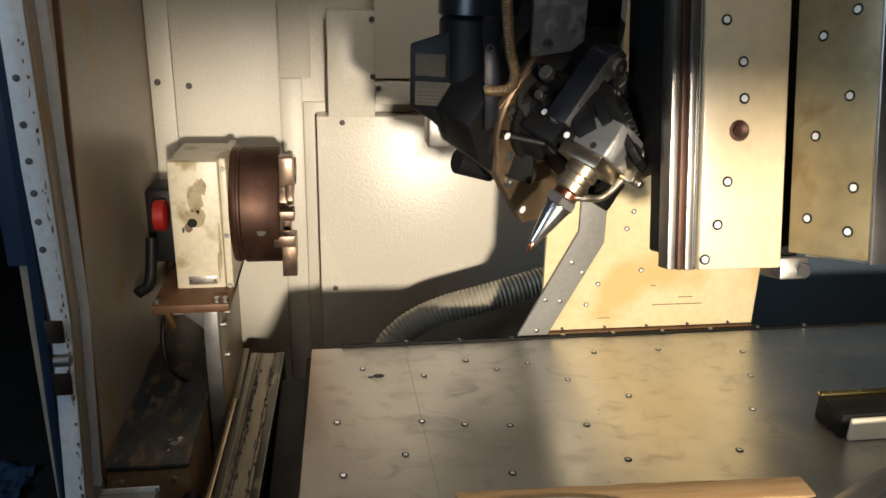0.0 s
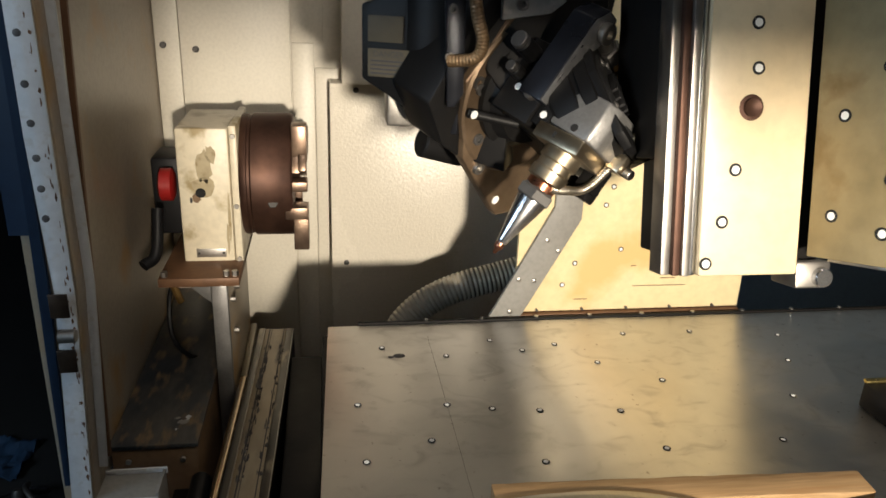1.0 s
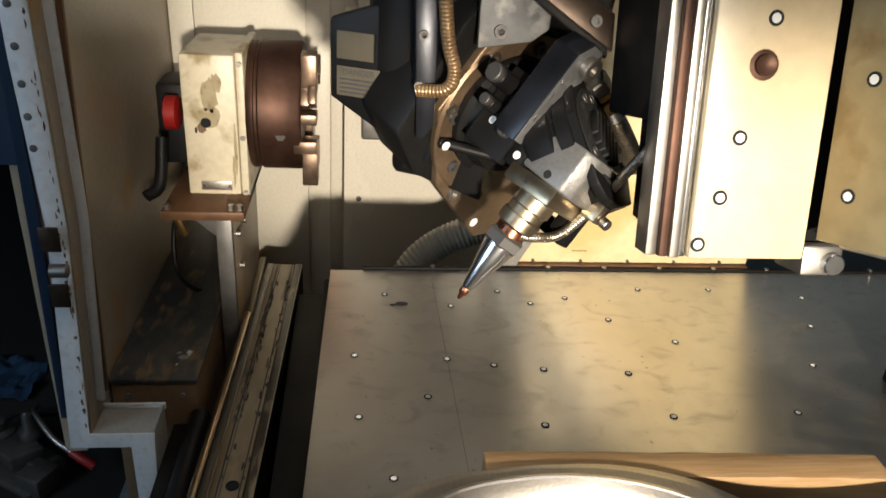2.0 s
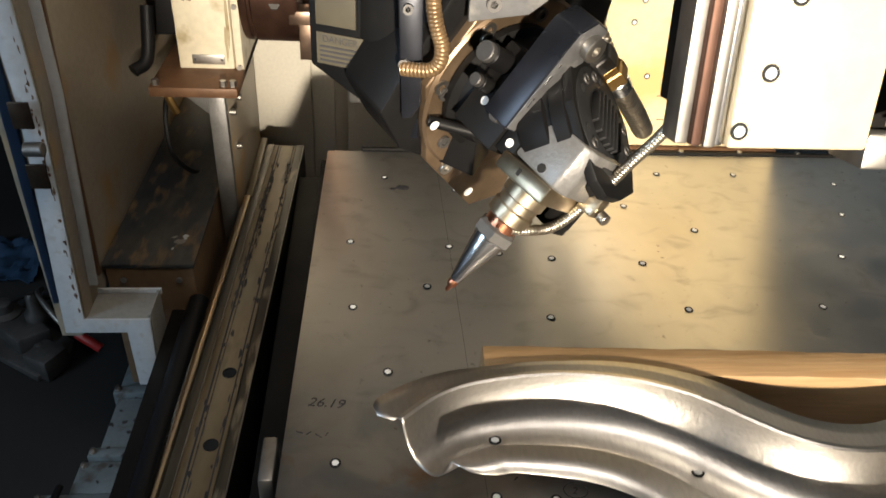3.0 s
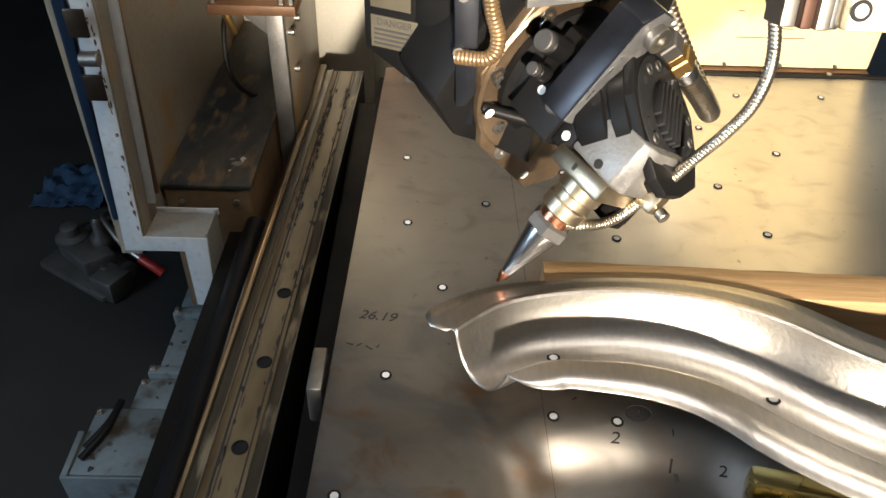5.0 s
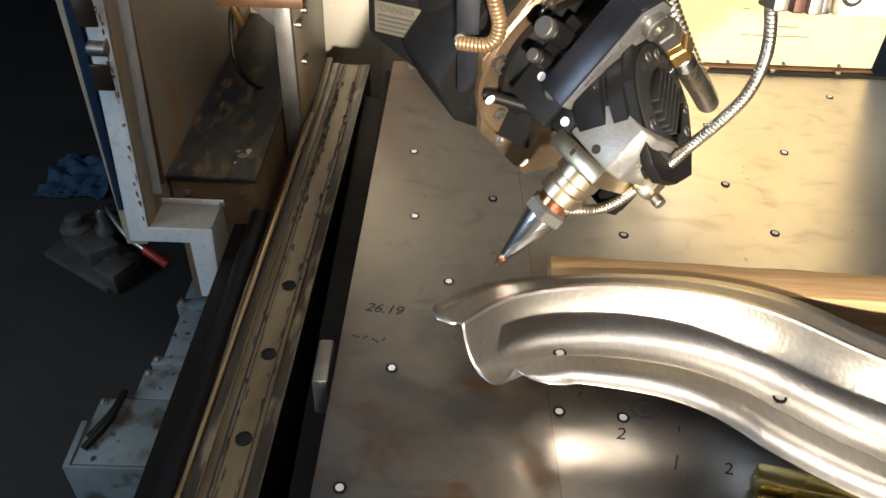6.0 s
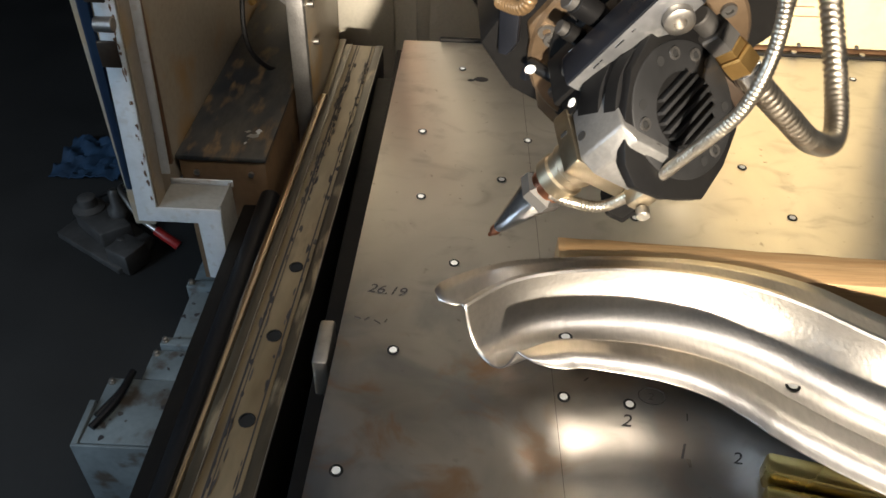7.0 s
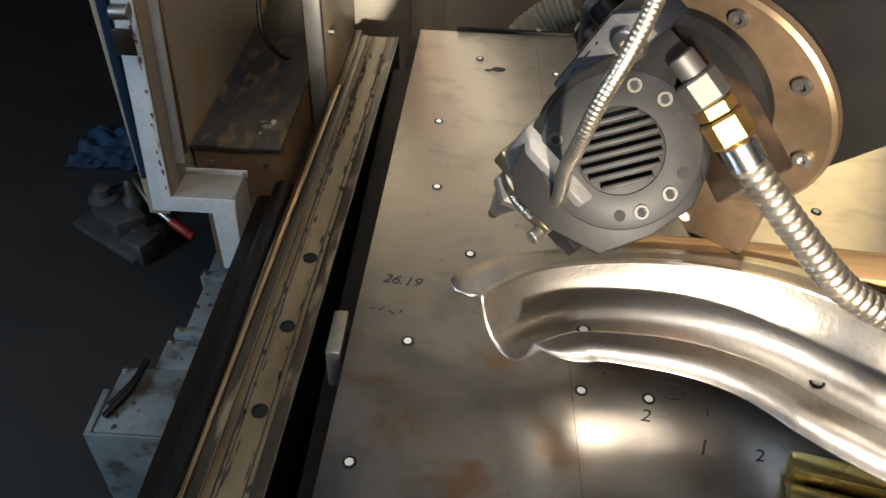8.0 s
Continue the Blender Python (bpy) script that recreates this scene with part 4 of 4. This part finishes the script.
AY = AZ.cross(AX)
WRIST = Matrix(((AX.x, AY.x, AZ.x, 0), (AX.y, AY.y, AZ.y, 0), (AX.z, AY.z, AZ.z, 0), (0, 0, 0, 1)))


def cutting_head():
    """Origin at the nozzle's tip; WRIST's z runs up the nozzle and its x along the tilting axis."""
    W = WRIST
    t = thing("laser_head", "black laser cutting head with a steel cone nozzle and hoses", "laser head")

    def turned(name, profile, mt, label="", seg=36, m=W):
        b = B()
        lathe(b, profile, m, seg)
        return part(name, b, mt, t, label)

    def block(name, lo, hi, mt, bevel=0.002, label="", m=W):
        b = B()
        box(b, lo, hi, bevel, m)
        return part(name, b, mt, t, label)

    def wrod(name, a, c, r, mt, label="", seg=20):
        b = B()
        rod(b, W @ Vector(a), W @ Vector(c), r, seg)
        return part(name, b, mt, t, label)

    turned("nozzle_tip", [(0.0012, 0.0), (0.0022, 0.001), (0.003, 0.006), (0.005, 0.008), (0.0055, 0.012), (0.0052, 0.016)], M_COPPER, "copper nozzle tip")
    turned("cone", [(0.0052, 0.0145), (0.0062, 0.017), (0.0182, 0.073), (0.0182, 0.077)], M_CHROME, "polished steel cone", 48)
    turned("collar", [(0.0185, 0.073), (0.0225, 0.076), (0.0225, 0.086), (0.017, 0.091)], M_DARKSTEEL, "dark hexagonal collar", 6)
    turned("copper_ring", [(0.0145, 0.086), (0.0175, 0.089), (0.0175, 0.097), (0.0150, 0.099)], M_COPPER)
    turned("barrel", [(0.020, 0.098), (0.0225, 0.100), (0.0225, 0.112), (0.0205, 0.114), (0.0205, 0.122), (0.023, 0.124), (0.023, 0.146)], M_NICKEL, "nickel lens barrel", 48)
    block("adapter_plate", (-0.026, -0.029, 0.136), (0.040, 0.034, 0.155), M_NICKEL, 0.003, "bevelled nickel adapter plate", W @ Matrix.Rotation(radians(-3), 4, "Y"))
    block("adapter_slot", (0.000, -0.0295, 0.143), (0.004, -0.0285, 0.150), M_BLACKMARK, 0.0, "", W @ Matrix.Rotation(radians(-3), 4, "Y"))
    block("clamp_block", (0.010, 0.036, 0.118), (0.032, 0.062, 0.152), M_BLACKMETAL, 0.003)
    block("corner_block", (-0.012, 0.050, 0.108), (0.026, 0.074, 0.128), M_BLACKMETAL, 0.003)
    # body of the wrist
    b = B()
    prism(b, [(-0.024, -0.0265), (0.030, -0.0265), (0.040, -0.012), (0.040, 0.045), (-0.024, 0.055)], W @ Matrix.Translation((0, 0, 0.156)), 0.050, 0.003)
    part("body", b, M_CASTGREY, t, "grey cast body with pitted paint")
    block("dark_side", (-0.105, -0.030, 0.140), (-0.047, 0.055, 0.232), M_BLACKMETAL, 0.002, "black side block")
    block("dot_plate", (-0.0465, -0.0262, 0.146), (-0.0245, 0.050, 0.222), M_BLACKMETAL, 0.002, "black plate with two white dots")
    for p in ((-0.0335, 0.182), (-0.0350, 0.159), (-0.085, 0.172), (-0.062, 0.215)):
        b = B()
        q = W @ Vector((p[0], -0.0263 if p[0] > -0.04 else -0.0302, p[1]))
        lathe(b, [(0.0044, 0), (0.0044, 0.0008)], axis_matrix(q, q - AY), 18)
        part("marker", b, M_WHITEMARK, t, "white measuring dot")
    b = B()
    q = W @ Vector((0.009, -0.0266, 0.1635))
    lathe(b, [(0.0045, 0), (0.0045, 0.0006)], axis_matrix(q, q - AY), 16)
    part("hole", b, M_BLACKMARK, t)
    # link bar along the head, socket bolt at its end
    b = B()
    prism(b, [(-0.020, 0.168), (-0.020, 0.275), (-0.006, 0.294), (0.016, 0.294), (0.016, 0.255), (0.004, 0.240), (0.004, 0.168)], W @ Matrix(((0, 0, 1, -0.074), (1, 0, 0, -0.022), (0, 1, 0, 0), (0, 0, 0, 1))), 0.034, 0.0025)
    bar = part("link_bar", b, M_BLUEBLACK, t, "blued steel link bar")
    # thin paler slab on the AX face puts the light it catches into colour
    b = B()
    prism(b, [(-0.018, 0.170), (-0.018, 0.274), (-0.005, 0.292), (0.014, 0.292), (0.014, 0.256), (0.002, 0.241), (0.002, 0.170)], W @ Matrix(((0, 0, 1, -0.040), (1, 0, 0, -0.022), (0, 1, 0, 0), (0, 0, 0, 1))), 0.0008, 0.0003)
    part("lit_edge_face", b, M_SCUFFED, bar, "scuffed grey steel edge face, paler for the light on it")
    for z, l in ((0.196, 0.007), (0.204, 0.003), (0.222, 0.010), (0.241, 0.004)):
        b = B()
        box(b, (-0.0392, -0.036, z), (-0.0388, -0.0345, z + l), 0, W)
        part("scratch", b, M_CHROME, bar, "bright scratch")
    q = W @ Vector((-0.039, -0.016, 0.272))
    b = B()
    lathe(b, [(0.012, 0), (0.0125, 0.001), (0.0125, 0.008), (0.011, 0.009), (0.0055, 0.009), (0.0055, 0.003)], axis_matrix(q, q + AX), 24)
    part("socket_bolt", b, M_STEEL, t, "steel socket bolt")
    for z0, y0, l in ((0.212, -0.03, 0.032), (0.185, -0.03, 0.018)):
        wrod("pin", (-0.092, y0, z0), (-0.092, y0 - l, z0), 0.011 if l > 0.02 else 0.008, M_BLACKMETAL)
        wrod("pin_cap", (-0.092, y0 - l, z0), (-0.092, y0 - l - 0.008, z0), 0.010 if l > 0.02 else 0.0065, M_DARKSTEEL)
    wrod("ring_screw", (-0.06, -0.031, 0.172), (-0.06, -0.040, 0.172), 0.008, M_DARKSTEEL)
    # round end cap with cooling ribs
    n = (AX * 0.55 + AZ * 0.832).normalized()
    c = W @ Vector((-0.002, 0.034, 0.226))
    u = AY.copy()
    v = n.cross(u)
    D = Matrix(((u.x, v.x, n.x, c.x), (u.y, v.y, n.y, c.y), (u.z, v.z, n.z, c.z), (0, 0, 0, 1)))
    turned("cap_body", [(0.050, -0.070), (0.062, -0.064), (0.065, -0.060), (0.065, -0.034), (0.061, -0.032), (0.061, -0.028), (0.0655, -0.026), (0.0655, -0.012), (0.062, -0.010)], M_BLACKMETAL, "black turned end housing", 64, D)
    turned("cap_plate", [(0.056, -0.010), (0.0582, -0.008), (0.0582, -0.001), (0.057, 0.0), (0.0325, 0.0), (0.0315, -0.006)], M_CAPGREY, "worn black round cap plate", 64, D)
    b = B()
    prism(b, [(-0.0564, 0.083), (-0.0585, 0.064), (-0.054, 0.048), (-0.0645, 0.008), (-0.0572, -0.035), (-0.0445, -0.066), (-0.0288, -0.079), (0.007, -0.0767), (0.047, -0.0624), (0.0614, -0.0264), (0.066, 0.010), (0.058, 0.027), (0.045, 0.036), (0.018, 0.056), (-0.02, 0.083)], D @ Matrix.Translation((0, 0, -0.012)), 0.0105, 0.0015)
    part("cap_cheek", b, M_BLACKMETAL, t, "black plate with cut corners")
    turned("rib_base", [(0.0315, -0.007), (0.031, -0.003)], M_BLACKMARK, "", 40, D)
    F = D @ Matrix.Rotation(radians(61), 4, "Z")
    for i in range(7):
        y = -0.0237 + i * 0.0079
        h = math.sqrt(0.0305 ** 2 - y * y)
        b = B()
        box(b, (-h, y - 0.0017, -0.004), (h, y + 0.0017, 0.006), 0.0008, F)
        part("cooling_rib", b, M_CAPGREY, t)
    for k in range(3):
        for off, mt in ((0, M_DARKSTEEL), (29, M_DARKSTEEL), (-19, M_BLACKMARK), (50, M_BLACKMARK)):
            a = radians(97 + 120 * k + off)
            q = D @ Vector((0.0475 * math.cos(a), 0.0475 * math.sin(a), 0.0))
            b = B()
            if mt is M_BLACKMARK:
                lathe(b, [(0.0042, 0.0001), (0.0042, 0.0006)], axis_matrix(q, q + n), 16)
            else:
                lathe(b, [(0.0056, 0), (0.0058, 0.0004), (0.0054, 0.0018), (0.0036, 0.0018), (0.0034, 0.0003), (0.001, 0.0003)], axis_matrix(q, q + n), 20)
            screw = part("cap_hole" if mt is M_BLACKMARK else "cap_screw", b, mt, t)
            if mt is not M_BLACKMARK:
                b = B()
                lathe(b, [(0.0031, 0.0004), (0.0031, 0.0012)], axis_matrix(q, q + n), 6)
                part("socket", b, M_BLACKMARK, screw)
    b = B()
    prism(b, [(-0.045, -0.050), (0.045, -0.050), (0.045, -0.064), (0.012, -0.072), (-0.030, -0.064)], D @ Matrix.Translation((0, 0, -0.03)), 0.024, 0.002)
    part("cap_foot", b, M_BLACKMETAL, t)
    b = B()
    prism(b, [(-0.090, 0.014), (-0.132, 0.028), (-0.096, 0.132), (-0.048, 0.116)], W @ Matrix.Translation((0, 0, 0.205)), 0.038, 0.003)
    part("side_block", b, M_BROWNSTEEL, t, "brown scuffed side block")
    # flange with the tilting axis
    R = W @ Matrix.Translation((-0.145, 0.038, 0.182)) @ Matrix(((0, 0, 1, 0), (1, 0, 0, 0), (0, 1, 0, 0), (0, 0, 0, 1)))
    b = B()
    prism(b, [(0.09, 0.06), (0.04, 0.10), (-0.039, 0.10), (-0.088, 0.055), (-0.09, -0.038), (-0.014, -0.114), (0.116, -0.152), (0.160, -0.125), (0.12, -0.03)], R @ Matrix.Translation((0, 0, -0.012)), 0.021, 0.002)
    part("flange_plate", b, M_FLANGE, t, "bronzed many-sided flange plate")
    b = B()
    lathe(b, [(0.10, 0.0), (0.108, 0.002), (0.108, 0.009), (0.105, 0.012), (0.07, 0.012)], R @ Matrix.Translation((0.018, 0, 0)), 64)
    part("flange", b, M_FLANGE, t, "bronze-coloured round flange")
    turned("axis_ring", [(0.070, 0.012), (0.074, 0.014), (0.074, 0.022), (0.066, 0.026), (0.060, 0.042)], M_BLACKMETAL, "black axis ring", 48, R)
    for k in range(8):
        a = radians(22.5 + 45 * k)
        q = R @ Vector((0.018 + 0.090 * math.cos(a), 0.090 * math.sin(a), 0.012))
        b = B()
        lathe(b, [(0.0075, 0), (0.0078, 0.001), (0.0072, 0.004), (0.0038, 0.004), (0.0036, 0.001)], axis_matrix(q, q + AX), 18)
        part("flange_screw", b, M_DARKSTEEL if k % 3 else M_STEEL, t)
    # fork housing behind the flange
    b = B()
    prism(b, [(-0.112, -0.085), (-0.05, -0.115), (0.06, -0.115), (0.112, -0.05), (0.13, 0.10), (0.06, 0.19), (-0.10, 0.19), (-0.125, 0.05)], R @ Matrix.Translation((0, 0, -0.075)), 0.0745, 0.005)
    part("fork_housing", b, M_BLACKMETAL, t, "black fork housing")
    b = B()
    rod(b, (-0.03, 0.19, 0.19), (-0.03, 0.19, 0.30), 0.068, 40)
    part("axis_drum", b, M_BLACKMETAL, t)
    b = B()
    lathe(b, [(0.060, 0.295), (0.070, 0.30), (0.070, 0.325), (0.063, 0.33)], Matrix.Translation((-0.03, 0.19, 0)), 40)
    part("axis_collar", b, M_BLUEBLACK, t)
    b = B()
    lathe(b, [(0.060, 0.33), (0.066, 0.333), (0.066, 0.40), (0.06, 0.405)], Matrix.Translation((-0.03, 0.19, 0)), 40)
    part("axis_sleeve", b, M_HOUSING, t, "cream axis sleeve")
    b = B()
    lathe(b, [(0.085, 0.405), (0.09, 0.41), (0.09, 1.0), (0.08, 1.0)], Matrix.Translation((-0.03, 0.19, 0)), 40)
    part("ram", b, M_BED, t, "dark vertical ram")
    b = B()
    box(b, (0.03, 0.12, 0.29), (0.15, 0.24, 0.52), 0.006)
    part("drive_box", b, M_BLACKMETAL, t)
    # box with a warning label at the side
    S = Matrix.Translation((-0.065, 0.145, 0)) @ Matrix.Rotation(radians(-24), 4, "Z")
    b = B()
    prism(b, [(-0.085, 0.168), (-0.085, 0.258), (0.04, 0.30), (0.04, 0.125), (-0.03, 0.138)], S @ Matrix.Translation((0, 0.06, 0)) @ Matrix.Rotation(radians(90), 4, "X"), 0.06, 0.004)
    part("side_box", b, M_BLACKMETAL, t)
    b = B()
    box(b, (-0.075, -0.0025, 0.172), (-0.012, -0.0003, 0.206), 0.0005, S)
    lab = part("warning_label", b, M_LABEL, t, "grimy yellowed warning label")
    b = B()
    box(b, (-0.075, -0.0025, 0.214), (-0.030, -0.0003, 0.245), 0.0005, S)
    part("warning_label", b, M_LABEL, t, "grimy dark label")
    cu = bpy.data.curves.new("label_text", "FONT")
    cu.body, cu.size, cu.extrude = "DANGER", 0.010, 0.0001
    o = new("label_text", cu)
    o.data.materials.append(M_INK)
    me = bpy.data.meshes.new_from_object(o.evaluated_get(bpy.context.evaluated_depsgraph_get()))
    bpy.data.objects.remove(o)
    o = new("label_text", me)
    o.parent = lab
    o.matrix_basis = S @ pose(-0.068, -0.0028, 0.1965, 90, 0, 0)
    for i in range(4):
        b = B()
        box(b, (-0.071, -0.0031, 0.1755 + 0.005 * i), (-0.022 - 0.006 * (i % 2), -0.0026, 0.1775 + 0.005 * i), 0, S)
        part("text_line", b, M_INK, lab)
    flat = Matrix.Rotation(radians(90), 4, "X")
    b = B()
    prism(b, [(0.0125, 0.249), (0.069, 0.2575), (0.086, 0.271), (0.090, 0.46), (0.0095, 0.46)], Matrix.Translation((0, 0.096, 0)) @ flat, 0.010, 0.0015)
    bracket = part("top_bracket", b, M_SCUFFED, t, "grey scuffed steel bracket")
    b = B()
    prism(b, [(-0.0545, 0.30), (-0.030, 0.30), (-0.028, 0.165), (-0.0375, 0.150), (-0.047, 0.150)], Matrix.Translation((0, 0.094, 0)) @ flat, 0.008, 0.0015)
    part("front_bracket", b, M_BLUEBLACK, t, "grey steel plate with bolts")
    for x, y, z, r in ((0.035, 0.087, 0.267, 0.007), (0.060, 0.087, 0.36, 0.007), (-0.0465, 0.087, 0.207, 0.0055), (-0.0440, 0.087, 0.260, 0.005)):
        b = B()
        lathe(b, [(r, 0), (r * 1.05, 0.001), (r, 0.005), (r * 0.5, 0.005), (r * 0.48, 0.001)], axis_matrix((x, y, z), (x, y - 1, z)), 16)
        part("bolt", b, M_DARKSTEEL, bracket)
    for x, z in ((0.012, 0.133), (0.010, 0.150), (0.022, 0.200), (0.016, 0.235)):
        b = B()
        rod(b, S @ Vector((x, 0.001, z)), S @ Vector((x, -0.010, z)), 0.0075, 16)
        part("side_bolt", b, M_SCUFFED, t)
    b = B()
    box(b, (0.024, -0.010, 0.11), (0.045, 0.04, 0.29), 0.003, S)
    part("side_strip", b, M_BLUEBLACK, t)
    b = B()
    prism(b, [(-0.05, 0.14), (0.10, 0.30), (0.10, 0.06), (0.035, 0.075)], S @ Matrix.Translation((0, 0.10, 0)) @ Matrix.Rotation(radians(90), 4, "X"), 0.075, 0.003)
    part("fork_cheek", b, M_BLACKMETAL, t)
    # pick-ups below the side box
    b = B()
    box(b, (-0.105, 0.24, 0.095), (-0.065, 0.29, 0.160), 0.004)
    part("sensor_bracket", b, M_STEEL, t)
    b = B()
    rod(b, (-0.055, 0.26, 0.07), (0.01, 0.28, 0.05), 0.022, 20)
    part("drive_motor", b, M_BLACKMETAL, t)
    for y, z in ((-0.074, -0.030), (0.020, -0.112), (-0.068, 0.042)):
        q = R @ Vector((y, z, 0.009))
        b = B()
        lathe(b, [(0.0085, 0), (0.009, 0.001), (0.0085, 0.005), (0.0042, 0.005), (0.004, 0.001)], axis_matrix(q, q + AX), 18)
        part("plate_screw", b, M_STEEL, t)
    q = R @ Vector((0.094, -0.134, 0.0092))
    b = B()
    lathe(b, [(0.0062, 0), (0.0062, 0.0008)], axis_matrix(q, q + AX), 20)
    part("marker", b, M_WHITEMARK, t, "white measuring dot")
    # dark pin with a dot on its end
    b = B()
    rod(b, W @ Vector((-0.128, -0.028, 0.116)), W @ Vector((-0.085, 0.012, 0.140)), 0.006, 16)
    part("probe_pin", b, M_BLACKMETAL, t, "dark steel pin")
    q = W @ Vector((-0.128, -0.03, 0.118))
    b = B()
    lathe(b, [(0.0054, 0), (0.0054, 0.0008)], axis_matrix(q + AX * 0.012, q + AX), 18)
    part("marker", b, M_WHITEMARK, t, "white measuring dot")
    # hoses and fittings
    def hose(name, pts, r, mt, ribs, pitch, label, seg=14):
        b = B()
        tube(b, pts, r, 12, seg, ribs, pitch)
        return part(name, b, mt, t, label)

    wrod("fitting_nipple", (-0.058, 0.012, 0.274), (-0.058, 0.034, 0.271), 0.010, M_DARKSTEEL)
    wrod("hex_nut", (-0.057, 0.030, 0.271), (-0.056, 0.052, 0.268), 0.0155, M_DARKSTEEL, "steel hexagon nut", 6)
    wrod("brass_nut", (-0.056, 0.052, 0.268), (-0.055, 0.062, 0.266), 0.0145, M_BRASS, "brass hexagon nut", 6)
    wrod("brass_nut", (-0.055, 0.063, 0.266), (-0.053, 0.084, 0.262), 0.0165, M_BRASS, "brass hexagon nut", 6)
    wrod("ferrule", (-0.053, 0.084, 0.262), (-0.0515, 0.104, 0.257), 0.0138, M_CHROME, "crimped steel ferrule")
    pts = [W @ Vector(p) for p in ((-0.0515, 0.102, 0.2575), (-0.052, 0.17, 0.245), (-0.060, 0.23, 0.234))]
    pts += [Vector(p) for p in ((0.268, 0.262, 0.068), (0.250, 0.325, 0.10), (0.205, 0.372, 0.19), (0.150, 0.380, 0.33), (0.115, 0.365, 0.50), (0.10, 0.35, 0.75))]
    hose("steel_hose", pts, 0.0125, M_CONDUIT, 0.0012, 0.0075, "ribbed stainless steel hose", 18)
    pts = [W @ Vector(p) for p in ((0.014, -0.004, 0.096), (0.022, 0.012, 0.104), (0.030, 0.036, 0.124))]
    pts += [Vector(p) for p in ((0.147, 0.002, 0.125), (0.163, -0.003, 0.152), (0.181, -0.010, 0.183), (0.196, -0.011, 0.211), (0.203, -0.006, 0.244), (0.201, 0.009, 0.277), (0.190, 0.026, 0.309), (0.165, 0.05, 0.36), (0.12, 0.08, 0.45), (0.10, 0.10, 0.7))]
    hose("gas_conduit", pts, 0.0056, M_CONDUIT, 0.0005, 0.0034, "thin ribbed metal conduit", 12)
    q = Vector((0.137, 0.002, 0.104))
    b = B()
    box(b, (-0.010, -0.009, -0.011), (0.010, 0.009, 0.011), 0.003, W @ Matrix.Translation(W.inverted() @ q))
    part("conduit_clamp", b, M_NICKEL, t, "nickel conduit clamp")
    b = B()
    rod(b, q + Vector((0.006, -0.008, -0.008)), q + Vector((0.010, -0.016, -0.010)), 0.006, 16)
    part("clamp_screw", b, M_STEEL, t)
    hose("brown_hose", [Vector(p) for p in ((-0.045, 0.070, 0.60), (-0.035, 0.070, 0.40), (-0.022, 0.070, 0.27), (-0.012, 0.070, 0.228), (-0.020, 0.072, 0.208), (-0.048, 0.084, 0.203))], 0.0075, M_OILHOSE, 0.0008, 0.004, "brown oily hose")
    return t


machine_shell()
front_cover()
duct_hose()
table()
side_rail()
chuck_unit()
cable_box()
door_frame()
floor_side()
pressed_part()
plank()
small_things()
GUARD = gantry_guard()
COLUMN = column()
SLIDER = sliding_dark_block()
HEAD = cutting_head()

# seconds, tip x, y, z, turn about the vertical axis
RUN = [
    (0.0, 0.305, -0.506, 0.393, 0), (0.5, 0.250, -0.537, 0.391, 0), (1.0, 0.190, -0.576, 0.388, 0), (1.2, 0.170, -0.584, 0.385, 0),
    (1.7, 0.158, -0.590, 0.330, 0), (2.3, 0.156, -0.593, 0.258, 0), (2.5, 0.156, -0.595, 0.235, 0), (3.0, 0.155, -0.612, 0.176, 0),
    (3.5, 0.157, -0.622, 0.114, 0), (4.0, 0.156, -0.635, 0.086, 0), (4.5, 0.155, -0.635, 0.085, 0), (6.0, 0.144, -0.616, 0.084, 0),
    (6.5, 0.140, -0.606, 0.083, 0), (6.6, 0.139, -0.606, 0.084, -2.5), (6.8, 0.135, -0.605, 0.086, -15), (7.0, 0.132, -0.604, 0.088, -28.1),
    (7.25, 0.129, -0.600, 0.088, -43), (7.5, 0.125, -0.597, 0.088, -56.3), (7.75, 0.120, -0.593, 0.088, -66.5), (8.0, 0.116, -0.590, 0.088, -74.1),
]


def motions():
    walk(HEAD, [(t, pose(x, y, z, 0, 0, turn)) for t, x, y, z, turn in RUN])
    walk(COLUMN, [(t, pose(x, y, 0)) for t, x, y, z, turn in RUN])
    walk(GUARD, [(t, pose(x, 0, 0)) for t, x, y, z, turn in RUN])
    walk(SLIDER, [(t, pose(x, y, 0.9 * (0.393 - z))) for t, x, y, z, turn in RUN])


motions()
